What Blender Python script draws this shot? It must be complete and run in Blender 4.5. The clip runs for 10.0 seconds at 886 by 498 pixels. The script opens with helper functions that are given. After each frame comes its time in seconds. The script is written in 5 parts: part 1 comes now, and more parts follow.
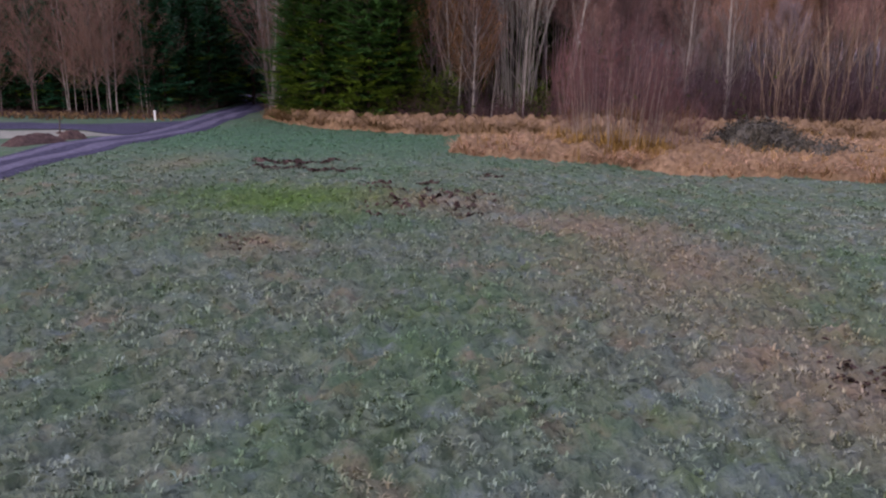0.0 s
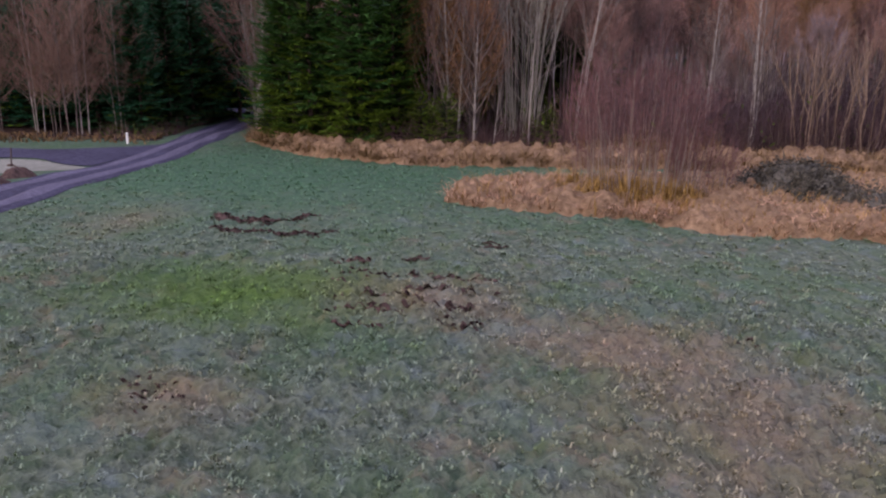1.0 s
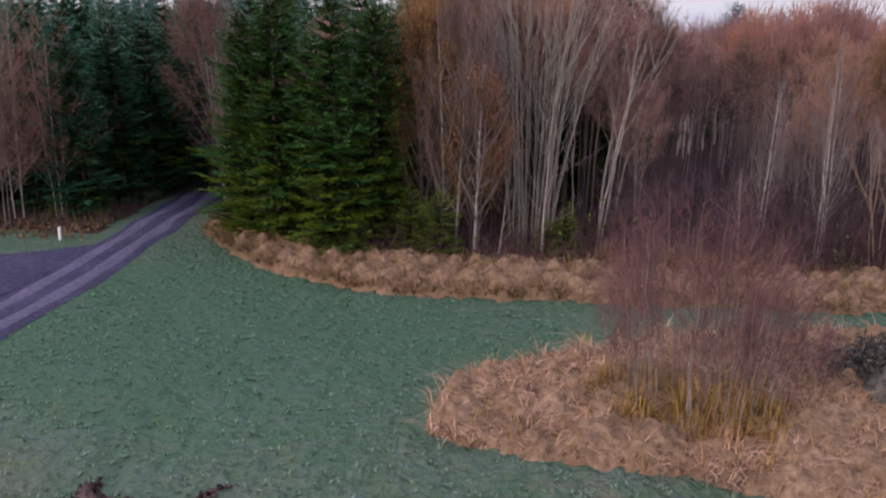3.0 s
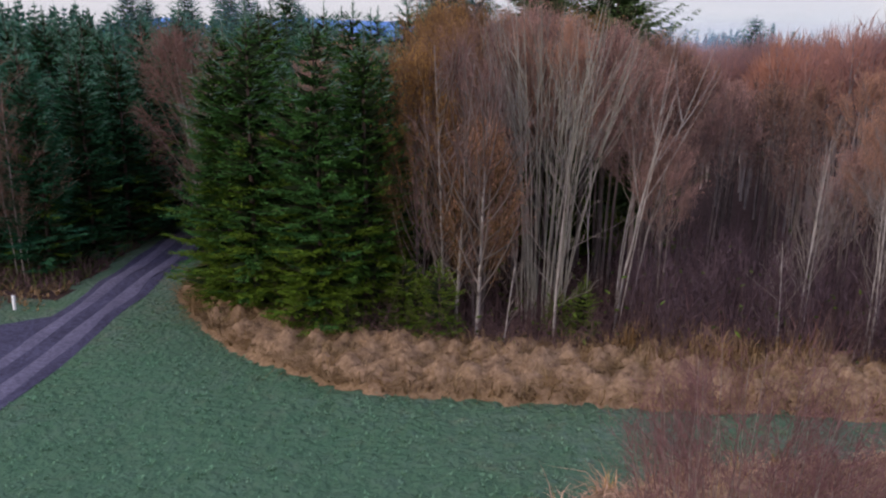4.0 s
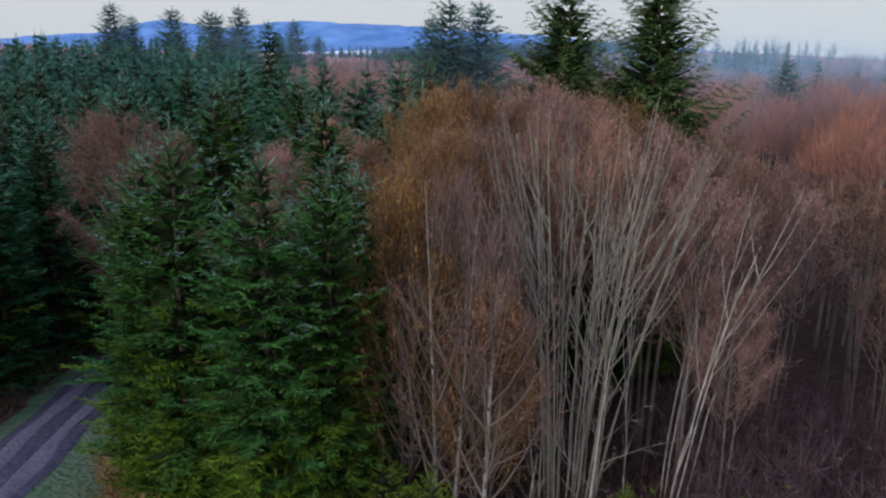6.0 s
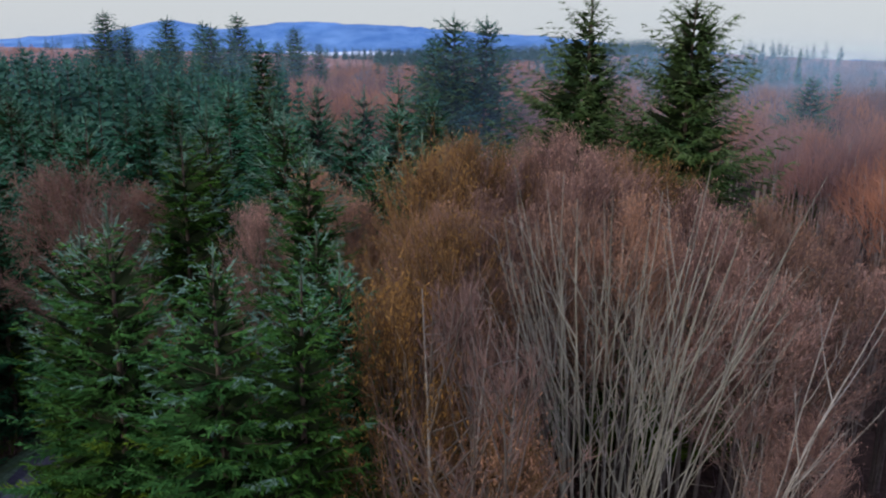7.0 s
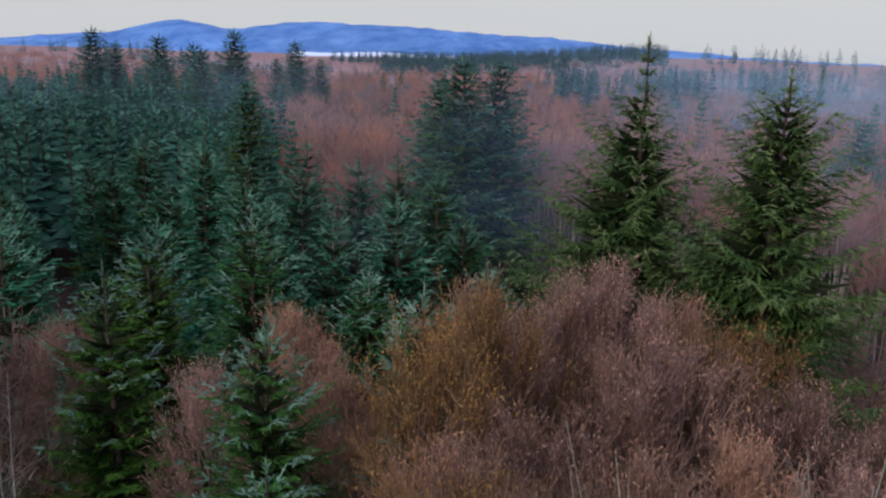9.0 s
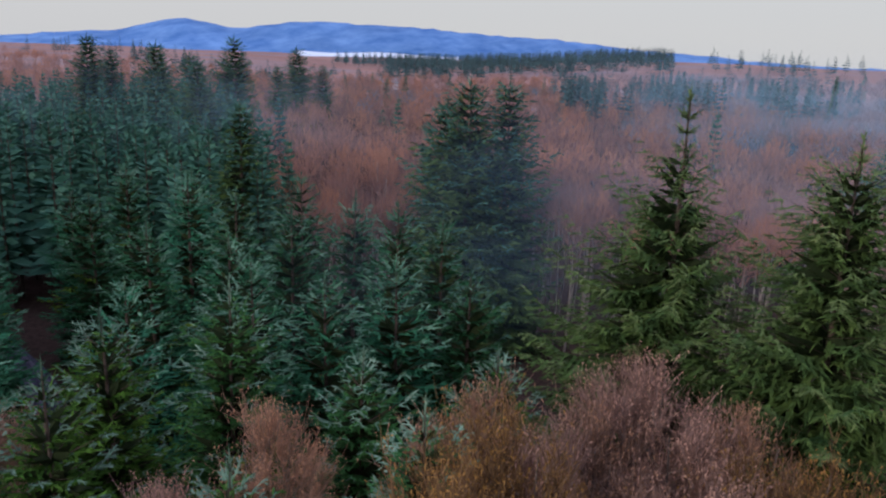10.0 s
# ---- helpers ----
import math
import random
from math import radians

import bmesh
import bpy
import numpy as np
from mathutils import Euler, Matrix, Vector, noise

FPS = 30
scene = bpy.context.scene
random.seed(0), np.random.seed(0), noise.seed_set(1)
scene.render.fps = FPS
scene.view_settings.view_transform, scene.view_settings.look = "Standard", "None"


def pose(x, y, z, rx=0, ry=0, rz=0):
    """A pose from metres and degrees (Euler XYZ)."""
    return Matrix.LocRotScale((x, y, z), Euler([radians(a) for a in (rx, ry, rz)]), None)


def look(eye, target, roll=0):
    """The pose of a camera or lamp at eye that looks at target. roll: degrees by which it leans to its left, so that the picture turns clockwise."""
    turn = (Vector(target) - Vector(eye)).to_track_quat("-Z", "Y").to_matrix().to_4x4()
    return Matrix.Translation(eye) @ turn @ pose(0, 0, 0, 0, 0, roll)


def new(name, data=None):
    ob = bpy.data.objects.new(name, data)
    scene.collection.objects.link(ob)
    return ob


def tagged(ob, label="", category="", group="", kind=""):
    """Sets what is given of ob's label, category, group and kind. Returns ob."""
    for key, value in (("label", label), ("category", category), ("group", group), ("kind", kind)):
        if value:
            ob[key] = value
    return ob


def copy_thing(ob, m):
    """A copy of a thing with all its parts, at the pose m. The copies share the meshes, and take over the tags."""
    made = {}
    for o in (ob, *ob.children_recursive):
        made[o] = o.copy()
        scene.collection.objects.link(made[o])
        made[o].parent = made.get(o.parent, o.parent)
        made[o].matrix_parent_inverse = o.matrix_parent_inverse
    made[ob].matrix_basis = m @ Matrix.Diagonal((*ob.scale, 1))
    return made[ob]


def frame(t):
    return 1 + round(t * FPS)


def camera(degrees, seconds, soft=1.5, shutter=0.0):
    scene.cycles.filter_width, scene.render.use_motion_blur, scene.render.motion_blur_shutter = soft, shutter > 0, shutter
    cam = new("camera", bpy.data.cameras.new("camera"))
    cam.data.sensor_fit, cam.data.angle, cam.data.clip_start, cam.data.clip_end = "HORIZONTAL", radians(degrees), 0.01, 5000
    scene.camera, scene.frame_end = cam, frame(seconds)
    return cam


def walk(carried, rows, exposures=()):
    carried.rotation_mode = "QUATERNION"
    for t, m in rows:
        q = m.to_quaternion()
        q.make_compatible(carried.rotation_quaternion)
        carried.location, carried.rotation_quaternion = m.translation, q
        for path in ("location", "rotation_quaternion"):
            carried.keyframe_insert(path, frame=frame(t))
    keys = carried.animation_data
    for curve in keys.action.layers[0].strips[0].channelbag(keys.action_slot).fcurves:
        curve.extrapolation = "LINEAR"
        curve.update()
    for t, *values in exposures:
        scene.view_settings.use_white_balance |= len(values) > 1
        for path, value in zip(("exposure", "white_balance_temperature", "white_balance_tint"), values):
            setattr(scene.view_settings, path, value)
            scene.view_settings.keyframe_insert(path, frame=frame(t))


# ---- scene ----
cam = camera(60.0, 10.0, soft=2.2)
PATH = [
    (0, (5.768, 1.381, 4.023), (5.549, 3.308, 3.535), 0.50),
    (0.5, (5.656, 3.515, 4.423), (5.434, 5.440, 3.929), 0.60),
    (1, (5.507, 5.747, 5.179), (5.283, 7.672, 4.685), 0.70),
    (1.5, (5.389, 8.075, 6.004), (5.160, 10.000, 5.510), 0.70),
    (2, (5.252, 10.249, 6.907), (5.019, 12.173, 6.412), 0.80),
    (2.5, (5.104, 12.275, 7.894), (4.868, 14.198, 7.399), 0.90),
    (4, (4.669, 19.038, 10.908), (4.410, 20.958, 10.411), 0.90),
    (4.5, (4.255, 21.368, 11.791), (4.007, 23.290, 11.295), 1.10),
    (5, (3.938, 23.579, 12.728), (3.694, 25.501, 12.233), 1.20),
    (5.5, (3.820, 25.512, 13.608), (3.567, 27.434, 13.116), 1.20),
    (7, (2.989, 32.243, 16.069), (2.717, 34.163, 15.579), 1.30),
    (7.5, (2.662, 34.252, 16.907), (2.388, 36.172, 16.416), 1.30),
    (8, (2.397, 36.188, 17.712), (2.118, 38.106, 17.219), 1.50),
    (8.5, (2.007, 38.250, 18.395), (1.723, 40.168, 17.904), 1.50),
    (9, (1.630, 40.181, 19.097), (1.344, 42.099, 18.607), 1.70),
    (9.5, (1.228, 42.018, 19.705), (0.941, 43.937, 19.220), 1.90),
    (10, (0.907, 43.992, 20.500), (0.614, 45.909, 20.011), 2.20),
]
walk(cam, [(t, look(eye, target, roll)) for t, eye, target, roll in PATH],
     [(0, 0.25, 6600, 26), (2.5, 0.25, 6600, 25), (4.5, 0.18, 6400, 12), (5.5, 0.1, 6200, 6), (8.5, 0.0, 6300, 7), (10, -0.03, 6450, 9)])

# ---------------------------------------------------------------- light
world = bpy.data.worlds.new("overcast_morning")
scene.world = world
world.use_nodes = True
wn, wl = world.node_tree.nodes, world.node_tree.links
wn.clear()
sky = wn.new("ShaderNodeTexSky")
sky.sky_type = "NISHITA"
sky.sun_disc = False
sky.sun_elevation = radians(16)
sky.sun_rotation = radians(223)
sky_bg = wn.new("ShaderNodeBackground")
sky_bg.inputs[1].default_value = 0.07
cloud_bg = wn.new("ShaderNodeBackground")
cloud_bg.inputs[1].default_value = 1.0
up_xyz = wn.new("ShaderNodeSeparateXYZ")
wl.new(wn.new("ShaderNodeTexCoord").outputs["Generated"], up_xyz.inputs[0])
overcast = wn.new("ShaderNodeMapRange")
overcast.inputs[1].default_value, overcast.inputs[2].default_value = 0.08, 1.0
wl.new(up_xyz.outputs["Z"], overcast.inputs[0])
cloud = wn.new("ShaderNodeMix")
cloud.data_type = "RGBA"
cloud.inputs[6].default_value = (0.665, 0.665, 0.69, 1)
cloud.inputs[7].default_value = (1.22, 1.28, 1.88, 1)
wl.new(overcast.outputs[0], cloud.inputs[0])
wl.new(cloud.outputs[2], cloud_bg.inputs[0])
w_add = wn.new("ShaderNodeMixShader")
w_add.inputs[0].default_value = 0.9
w_out = wn.new("ShaderNodeOutputWorld")
wl.new(sky.outputs[0], sky_bg.inputs[0])
wl.new(sky_bg.outputs[0], w_add.inputs[1])
wl.new(cloud_bg.outputs[0], w_add.inputs[2])
wl.new(w_add.outputs[0], w_out.inputs[0])

sun = new("sun", bpy.data.lights.new("sun", "SUN"))
sun.data.energy = 1.8
sun.data.angle = radians(18)
sun.data.color = (1.0, 0.9, 0.8)
sun.matrix_basis = look((-62, -36, 40), (0, 30, 0))


# ---------------------------------------------------------------- materials
def mat(name, dark, light, scale=3.0, rough=0.85, patch=0.25, patch_scale=0.15, island=0.0, thing=0.0, bump=0.0, bump_scale=20.0,
        shift=None, metal=0.0, local=False, sheen=0.05, alt=None, thin=0.0):
    """Two noise scales between two colours; island and thing: how much single pieces and whole things differ in value."""
    m = bpy.data.materials.new(name)
    m.use_nodes = True
    n, l = m.node_tree.nodes, m.node_tree.links
    b = n["Principled BSDF"]
    b.inputs["Roughness"].default_value = rough
    b.inputs["Metallic"].default_value = metal
    b.inputs["Specular IOR Level"].default_value = sheen
    if local:
        place = n.new("ShaderNodeTexCoord").outputs["Object"]
    else:
        place = n.new("ShaderNodeNewGeometry").outputs["Position"]
    fine = n.new("ShaderNodeTexNoise")
    fine.inputs["Scale"].default_value = scale
    fine.inputs["Detail"].default_value = 6
    fine.inputs["Roughness"].default_value = 0.65
    l.new(place, fine.inputs["Vector"])
    spread = n.new("ShaderNodeMapRange")
    spread.inputs[1].default_value, spread.inputs[2].default_value = 0.3, 0.7
    l.new(fine.outputs[0], spread.inputs[0])
    mix = n.new("ShaderNodeMix")
    mix.data_type = "RGBA"
    mix.inputs[6].default_value = (*dark, 1)
    mix.inputs[7].default_value = (*light, 1)
    l.new(spread.outputs[0], mix.inputs[0])
    out = mix.outputs[2]
    if alt:
        own = n.new("ShaderNodeObjectInfo")
        vary = n.new("ShaderNodeMix")
        vary.data_type = "RGBA"
        vary.inputs[7].default_value = (*alt, 1)
        pow_ = n.new("ShaderNodeMath")
        pow_.operation = "MULTIPLY"
        pow_.inputs[1].default_value = 0.75
        l.new(own.outputs["Random"], pow_.inputs[0])
        l.new(pow_.outputs[0], vary.inputs[0])
        l.new(out, vary.inputs[6])
        out = vary.outputs[2]
    big = n.new("ShaderNodeTexNoise")
    big.inputs["Scale"].default_value = patch_scale
    big.inputs["Detail"].default_value = 3
    l.new(place, big.inputs["Vector"])
    total = n.new("ShaderNodeMath")
    total.operation = "MULTIPLY_ADD"
    total.inputs[1].default_value = patch * 2
    total.inputs[2].default_value = 1 - patch
    l.new(big.outputs[0], total.inputs[0])
    value = total.outputs[0]
    for amount, node, socket in ((island, "ShaderNodeNewGeometry", "Random Per Island"), (thing, "ShaderNodeObjectInfo", "Random")):
        if amount:
            src = n.new(node)
            add = n.new("ShaderNodeMath")
            add.operation = "MULTIPLY_ADD"
            add.inputs[1].default_value = amount * 2
            add.inputs[2].default_value = -amount
            l.new(src.outputs[socket], add.inputs[0])
            join = n.new("ShaderNodeMath")
            l.new(add.outputs[0], join.inputs[0])
            l.new(value, join.inputs[1])
            value = join.outputs[0]
    hsv = n.new("ShaderNodeHueSaturation")
    l.new(out, hsv.inputs["Color"])
    l.new(value, hsv.inputs["Value"])
    out = hsv.outputs[0]
    if shift:
        other = n.new("ShaderNodeMix")
        other.data_type = "RGBA"
        other.inputs[7].default_value = (*shift, 1)
        l.new(out, other.inputs[6])
        where = n.new("ShaderNodeTexNoise")
        where.inputs["Scale"].default_value = patch_scale * 1.7
        where.inputs["Detail"].default_value = 4
        l.new(place, where.inputs["Vector"])
        ramp = n.new("ShaderNodeMapRange")
        ramp.inputs[1].default_value, ramp.inputs[2].default_value = 0.48, 0.68
        l.new(where.outputs[0], ramp.inputs[0])
        l.new(ramp.outputs[0], other.inputs[0])
        out = other.outputs[2]
    l.new(out, b.inputs["Base Color"])
    if thin:
        glow = n.new("ShaderNodeBsdfTranslucent")
        l.new(out, glow.inputs["Color"])
        half = n.new("ShaderNodeMixShader")
        half.inputs[0].default_value = thin
        l.new(b.outputs[0], half.inputs[1])
        l.new(glow.outputs[0], half.inputs[2])
        l.new(half.outputs[0], n["Material Output"].inputs["Surface"])
    if bump:
        rough_noise = n.new("ShaderNodeTexNoise")
        rough_noise.inputs["Scale"].default_value = bump_scale
        rough_noise.inputs["Detail"].default_value = 5
        l.new(place, rough_noise.inputs["Vector"])
        bm_node = n.new("ShaderNodeBump")
        bm_node.inputs["Strength"].default_value = bump
        bm_node.inputs["Distance"].default_value = 0.05
        l.new(rough_noise.outputs[0], bm_node.inputs["Height"])
        l.new(bm_node.outputs[0], b.inputs["Normal"])
    return m


def meadow(name, lift=1.0, island=0.0, bump=0.0):
    """Frosted short grass: grey-green with straw patches and one greener patch."""
    m = bpy.data.materials.new(name)
    m.use_nodes = True
    n, l = m.node_tree.nodes, m.node_tree.links
    b = n["Principled BSDF"]
    b.inputs["Roughness"].default_value = 0.9
    b.inputs["Specular IOR Level"].default_value = 0.08
    place = n.new("ShaderNodeNewGeometry").outputs["Position"]

    def tex(scale, lo, hi, detail=5):
        t = n.new("ShaderNodeTexNoise")
        t.inputs["Scale"].default_value = scale
        t.inputs["Detail"].default_value = detail
        t.inputs["Roughness"].default_value = 0.6
        l.new(place, t.inputs["Vector"])
        r = n.new("ShaderNodeMapRange")
        r.inputs[1].default_value, r.inputs[2].default_value = lo, hi
        l.new(t.outputs[0], r.inputs[0])
        return r.outputs[0]

    def blend(a, bcol, f):
        x = n.new("ShaderNodeMix")
        x.data_type = "RGBA"
        if isinstance(a, tuple):
            x.inputs[6].default_value = (*a, 1)
        else:
            l.new(a, x.inputs[6])
        x.inputs[7].default_value = (*bcol, 1)
        l.new(f, x.inputs[0])
        return x.outputs[2]

    def spot(centre, size, edge):
        """1 inside a ragged ellipse."""
        sub = n.new("ShaderNodeVectorMath")
        sub.operation = "SUBTRACT"
        sub.inputs[1].default_value = centre
        l.new(place, sub.inputs[0])
        div = n.new("ShaderNodeVectorMath")
        div.operation = "DIVIDE"
        div.inputs[1].default_value = size
        l.new(sub.outputs[0], div.inputs[0])
        leng = n.new("ShaderNodeVectorMath")
        leng.operation = "LENGTH"
        l.new(div.outputs[0], leng.inputs[0])
        ragged = n.new("ShaderNodeMath")
        ragged.operation = "MULTIPLY_ADD"
        ragged.inputs[1].default_value = 1.2
        l.new(tex(1.4, 0.2, 0.8), ragged.inputs[0])
        l.new(leng.outputs["Value"], ragged.inputs[2])
        r = n.new("ShaderNodeMapRange")
        r.inputs[1].default_value, r.inputs[2].default_value = 1.6 + edge, 1.6 - edge
        l.new(ragged.outputs[0], r.inputs[0])
        return r.outputs[0]

    k = lift
    col = blend((0.082 * k, 0.108 * k, 0.070 * k), (0.215 * k, 0.256 * k, 0.180 * k), tex(8.0, 0.34, 0.66))
    col = blend(col, (0.075 * k, 0.115 * k, 0.070 * k), tex(2.6, 0.52, 0.72))
    col = blend(col, (0.175 * k, 0.232 * k, 0.190 * k), tex(0.7, 0.5, 0.80))
    col = blend(col, (0.090 * k, 0.165 * k, 0.078 * k), tex(0.32, 0.44, 0.74))
    col = blend(col, (0.185 * k, 0.235 * k, 0.205 * k), tex(1.9, 0.54, 0.74))
    col = blend(col, (0.110 * k, 0.165 * k, 0.060 * k), tex(1.35, 0.56, 0.80))
    col = blend(col, (0.25 * k, 0.200 * k, 0.130 * k), tex(1.1, 0.56, 0.80))
    for centre, size in (((8.6, 15.8, 0), (1.7, 2.6, 9)), ((9.8, 10.8, 0), (1.2, 1.4, 9)), ((-5.8, 26.2, 0), (0.9, 1.5, 9)), ((7.0, 18.5, 0), (1.6, 1.0, 9)), ((3.3, 20.2, 0), (1.5, 1.0, 9)), ((0.6, 15.0, 0), (0.8, 0.6, 9))):
        f = n.new("ShaderNodeMath")
        f.operation = "MULTIPLY"
        f.inputs[1].default_value = 0.5
        l.new(spot(centre, size, 1.0), f.inputs[0])
        col = blend(col, (0.33 * k, 0.22 * k, 0.145 * k), f.outputs[0])
    for centre, size in (((-1.0, 38.5, 0), (10.5, 5.5, 9)), ((-4.5, 33.0, 0), (7.5, 5.5, 9)), ((17.5, 42.5, 0), (4.0, 2.0, 9)), ((-9.0, 43.0, 0), (3.2, 7.0, 9)), ((-21.0, 53.0, 0), (6.0, 6.0, 9))):
        f = n.new("ShaderNodeMath")
        f.operation = "MULTIPLY"
        f.inputs[1].default_value = 0.85
        l.new(spot(centre, size, 1.2), f.inputs[0])
        col = blend(col, (0.074 * k, 0.166 * k, 0.090 * k), f.outputs[0])
    f = n.new("ShaderNodeMath")
    f.operation = "MULTIPLY"
    f.inputs[1].default_value = 0.85
    l.new(spot((-0.4, 19.9, 0), (2.1, 1.7, 9), 0.9), f.inputs[0])
    col = blend(col, (0.100 * k, 0.185 * k, 0.036 * k), f.outputs[0])
    if island:
        g = n.new("ShaderNodeNewGeometry")
        v = n.new("ShaderNodeMath")
        v.operation = "MULTIPLY_ADD"
        v.inputs[1].default_value = 2 * island
        v.inputs[2].default_value = 1 - island
        l.new(g.outputs["Random Per Island"], v.inputs[0])
        hsv = n.new("ShaderNodeHueSaturation")
        l.new(col, hsv.inputs["Color"])
        l.new(v.outputs[0], hsv.inputs["Value"])
        col = hsv.outputs[0]
    l.new(col, b.inputs["Base Color"])
    if bump:
        t = n.new("ShaderNodeTexNoise")
        t.inputs["Scale"].default_value = 4
        t.inputs["Detail"].default_value = 6
        l.new(place, t.inputs["Vector"])
        bn = n.new("ShaderNodeBump")
        bn.inputs["Strength"].default_value = bump
        bn.inputs["Distance"].default_value = 0.25
        l.new(t.outputs[0], bn.inputs["Height"])
        l.new(bn.outputs[0], b.inputs["Normal"])
    return m


# Turf darkened as gap shade, frosted tips lightened as light on tussocks.
M_TURF = meadow("shaded_frosted_turf", 0.66, 0, 1.0)
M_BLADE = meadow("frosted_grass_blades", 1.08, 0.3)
M_TIP = meadow("frosted_lit_blade_tips", 1.16, 0.3)
M_LITTER = mat("forest_litter", (0.018, 0.012, 0.011), (0.060, 0.038, 0.030), 2.5, 0.95, 0.3, 0.08, bump=0.6, bump_scale=8)
M_GRAVEL = mat("gravel", (0.030, 0.029, 0.046), (0.082, 0.078, 0.116), 6, 0.9, 0.35, 0.4, bump=0.7, bump_scale=45)
M_TRACK = mat("worn_gravel", (0.060, 0.056, 0.080), (0.150, 0.140, 0.185), 7, 0.9, 0.35, 0.5, bump=0.5, bump_scale=50)
M_SAND = mat("pale_bare_verge", (0.135, 0.145, 0.112), (0.27, 0.265, 0.215), 4, 0.95, 0.25, 0.3, bump=0.5, bump_scale=18)
M_SOIL = mat("turned_soil", (0.034, 0.023, 0.021), (0.115, 0.075, 0.062), 6, 0.95, 0.3, 0.8, island=0.35, bump=0.7, bump_scale=30)
M_STRAW = mat("dry_straw_grass", (0.24, 0.125, 0.068), (0.56, 0.37, 0.235), 1.6, 0.85, 0.3, 0.35, island=0.5, shift=(0.40, 0.225, 0.115))
M_FRINGE = mat("tan_matted_grass", (0.098, 0.059, 0.026), (0.31, 0.210, 0.106), 1.6, 0.85, 0.4, 0.45, island=0.55, shift=(0.215, 0.127, 0.052))
M_THATCH = mat("straw_thatch", (0.100, 0.060, 0.033), (0.30, 0.198, 0.115), 5, 0.95, 0.4, 0.7, bump=1.0, bump_scale=9)
M_RUSH = mat("rushes", (0.155, 0.088, 0.022), (0.40, 0.25, 0.075), 1.4, 0.8, 0.3, 0.4, island=0.45)
M_NEEDLE = mat("fir_needles", (0.024, 0.072, 0.013), (0.090, 0.178, 0.028), 1.1, 0.7, 0.3, 0.25, island=0.3, thing=0.3, alt=(0.024, 0.092, 0.038), sheen=0.02)
M_PLANT = mat("plantation_fir_needles", (0.013, 0.062, 0.026), (0.054, 0.152, 0.060), 1.1, 0.7, 0.3, 0.25, island=0.35, thing=0.35, alt=(0.020, 0.092, 0.056), sheen=0.02)
M_YOUNG = mat("young_fir_needles", (0.045, 0.085, 0.010), (0.14, 0.19, 0.026), 1.3, 0.7, 0.3, 0.4, island=0.35)
M_MOSSY = mat("yellow_green_fir_boughs", (0.036, 0.080, 0.008), (0.115, 0.172, 0.017), 1.2, 0.75, 0.3, 0.3, island=0.35, thing=0.25)
# Near-black green for the shade inside fir crowns.
M_CROWNSHADE = mat("inner_crown_shade", (0.012, 0.022, 0.009), (0.034, 0.046, 0.020), 3, 0.95, 0.3, 0.4)
M_FROST = mat("frosted_fir_tips", (0.052, 0.112, 0.075), (0.165, 0.25, 0.180), 1.3, 0.7, 0.25, 0.3, island=0.3, thing=0.25)
M_PLANTTIP = mat("plantation_fir_tips", (0.036, 0.100, 0.064), (0.120, 0.215, 0.142), 1.3, 0.7, 0.25, 0.3, island=0.3, thing=0.25)
M_DKNEEDLE = mat("dark_fir_needles", (0.028, 0.064, 0.023), (0.094, 0.145, 0.040), 1.0, 0.7, 0.3, 0.25, island=0.3)
M_DKTIP = mat("dark_fir_tips", (0.056, 0.096, 0.036), (0.130, 0.170, 0.062), 1.0, 0.7, 0.3, 0.25, island=0.3)
M_FIRBARK = mat("fir_bark", (0.045, 0.032, 0.026), (0.12, 0.09, 0.075), 5, 0.95, 0.2, 0.5, bump=0.6, local=True)
M_PALEBARK = mat("pale_birch_bark", (0.19, 0.165, 0.145), (0.46, 0.42, 0.375), 2.2, 0.85, 0.3, 0.6, thing=0.15, bump=0.4, bump_scale=12, local=True)
M_PALETWIG = mat("pale_twigs", (0.18, 0.15, 0.13), (0.36, 0.31, 0.265), 0.9, 0.85, 0.3, 0.3, island=0.25, thin=0.45)
M_DULLBARK = mat("dull_alder_bark", (0.075, 0.058, 0.052), (0.20, 0.165, 0.145), 2.2, 0.9, 0.3, 0.6, thing=0.3, bump=0.4, bump_scale=12, local=True)
M_TANBARK = mat("tan_alder_bark", (0.13, 0.088, 0.062), (0.30, 0.22, 0.155), 2.2, 0.9, 0.3, 0.6, thing=0.3, bump=0.4, bump_scale=12, local=True)
M_MAPLE = mat("green_grey_maple_bark", (0.145, 0.135, 0.105), (0.35, 0.325, 0.265), 1.6, 0.85, 0.35, 0.35, thing=0.2, bump=0.3, bump_scale=14, local=True)
# Haze over the far wood is mixed into this twig colour.
M_HAZEWOOD = mat("haze_tinted_far_twigs", (0.21, 0.135, 0.135), (0.33, 0.215, 0.205), 0.2, 0.95, 0.25, 0.02, island=0.12, shift=(0.15, 0.185, 0.22), thin=0.45)
M_BRANCH = mat("bare_branches", (0.15, 0.115, 0.095), (0.34, 0.28, 0.23), 2.0, 0.85, 0.25, 0.4, island=0.3)
M_TWIG = mat("red_brown_twigs", (0.115, 0.076, 0.062), (0.265, 0.176, 0.140), 0.7, 0.85, 0.3, 0.18, island=0.35, thing=0.3, alt=(0.275, 0.160, 0.108), thin=0.35)
M_GOLDTWIG = mat("golden_brown_twigs", (0.125, 0.074, 0.038), (0.265, 0.158, 0.080), 0.7, 0.85, 0.3, 0.18, island=0.35, thing=0.25, thin=0.3)
M_PINKTWIG = mat("pink_brown_twigs", (0.145, 0.090, 0.076), (0.30, 0.190, 0.158), 0.7, 0.85, 0.3, 0.18, island=0.35, thing=0.25, thin=0.35)
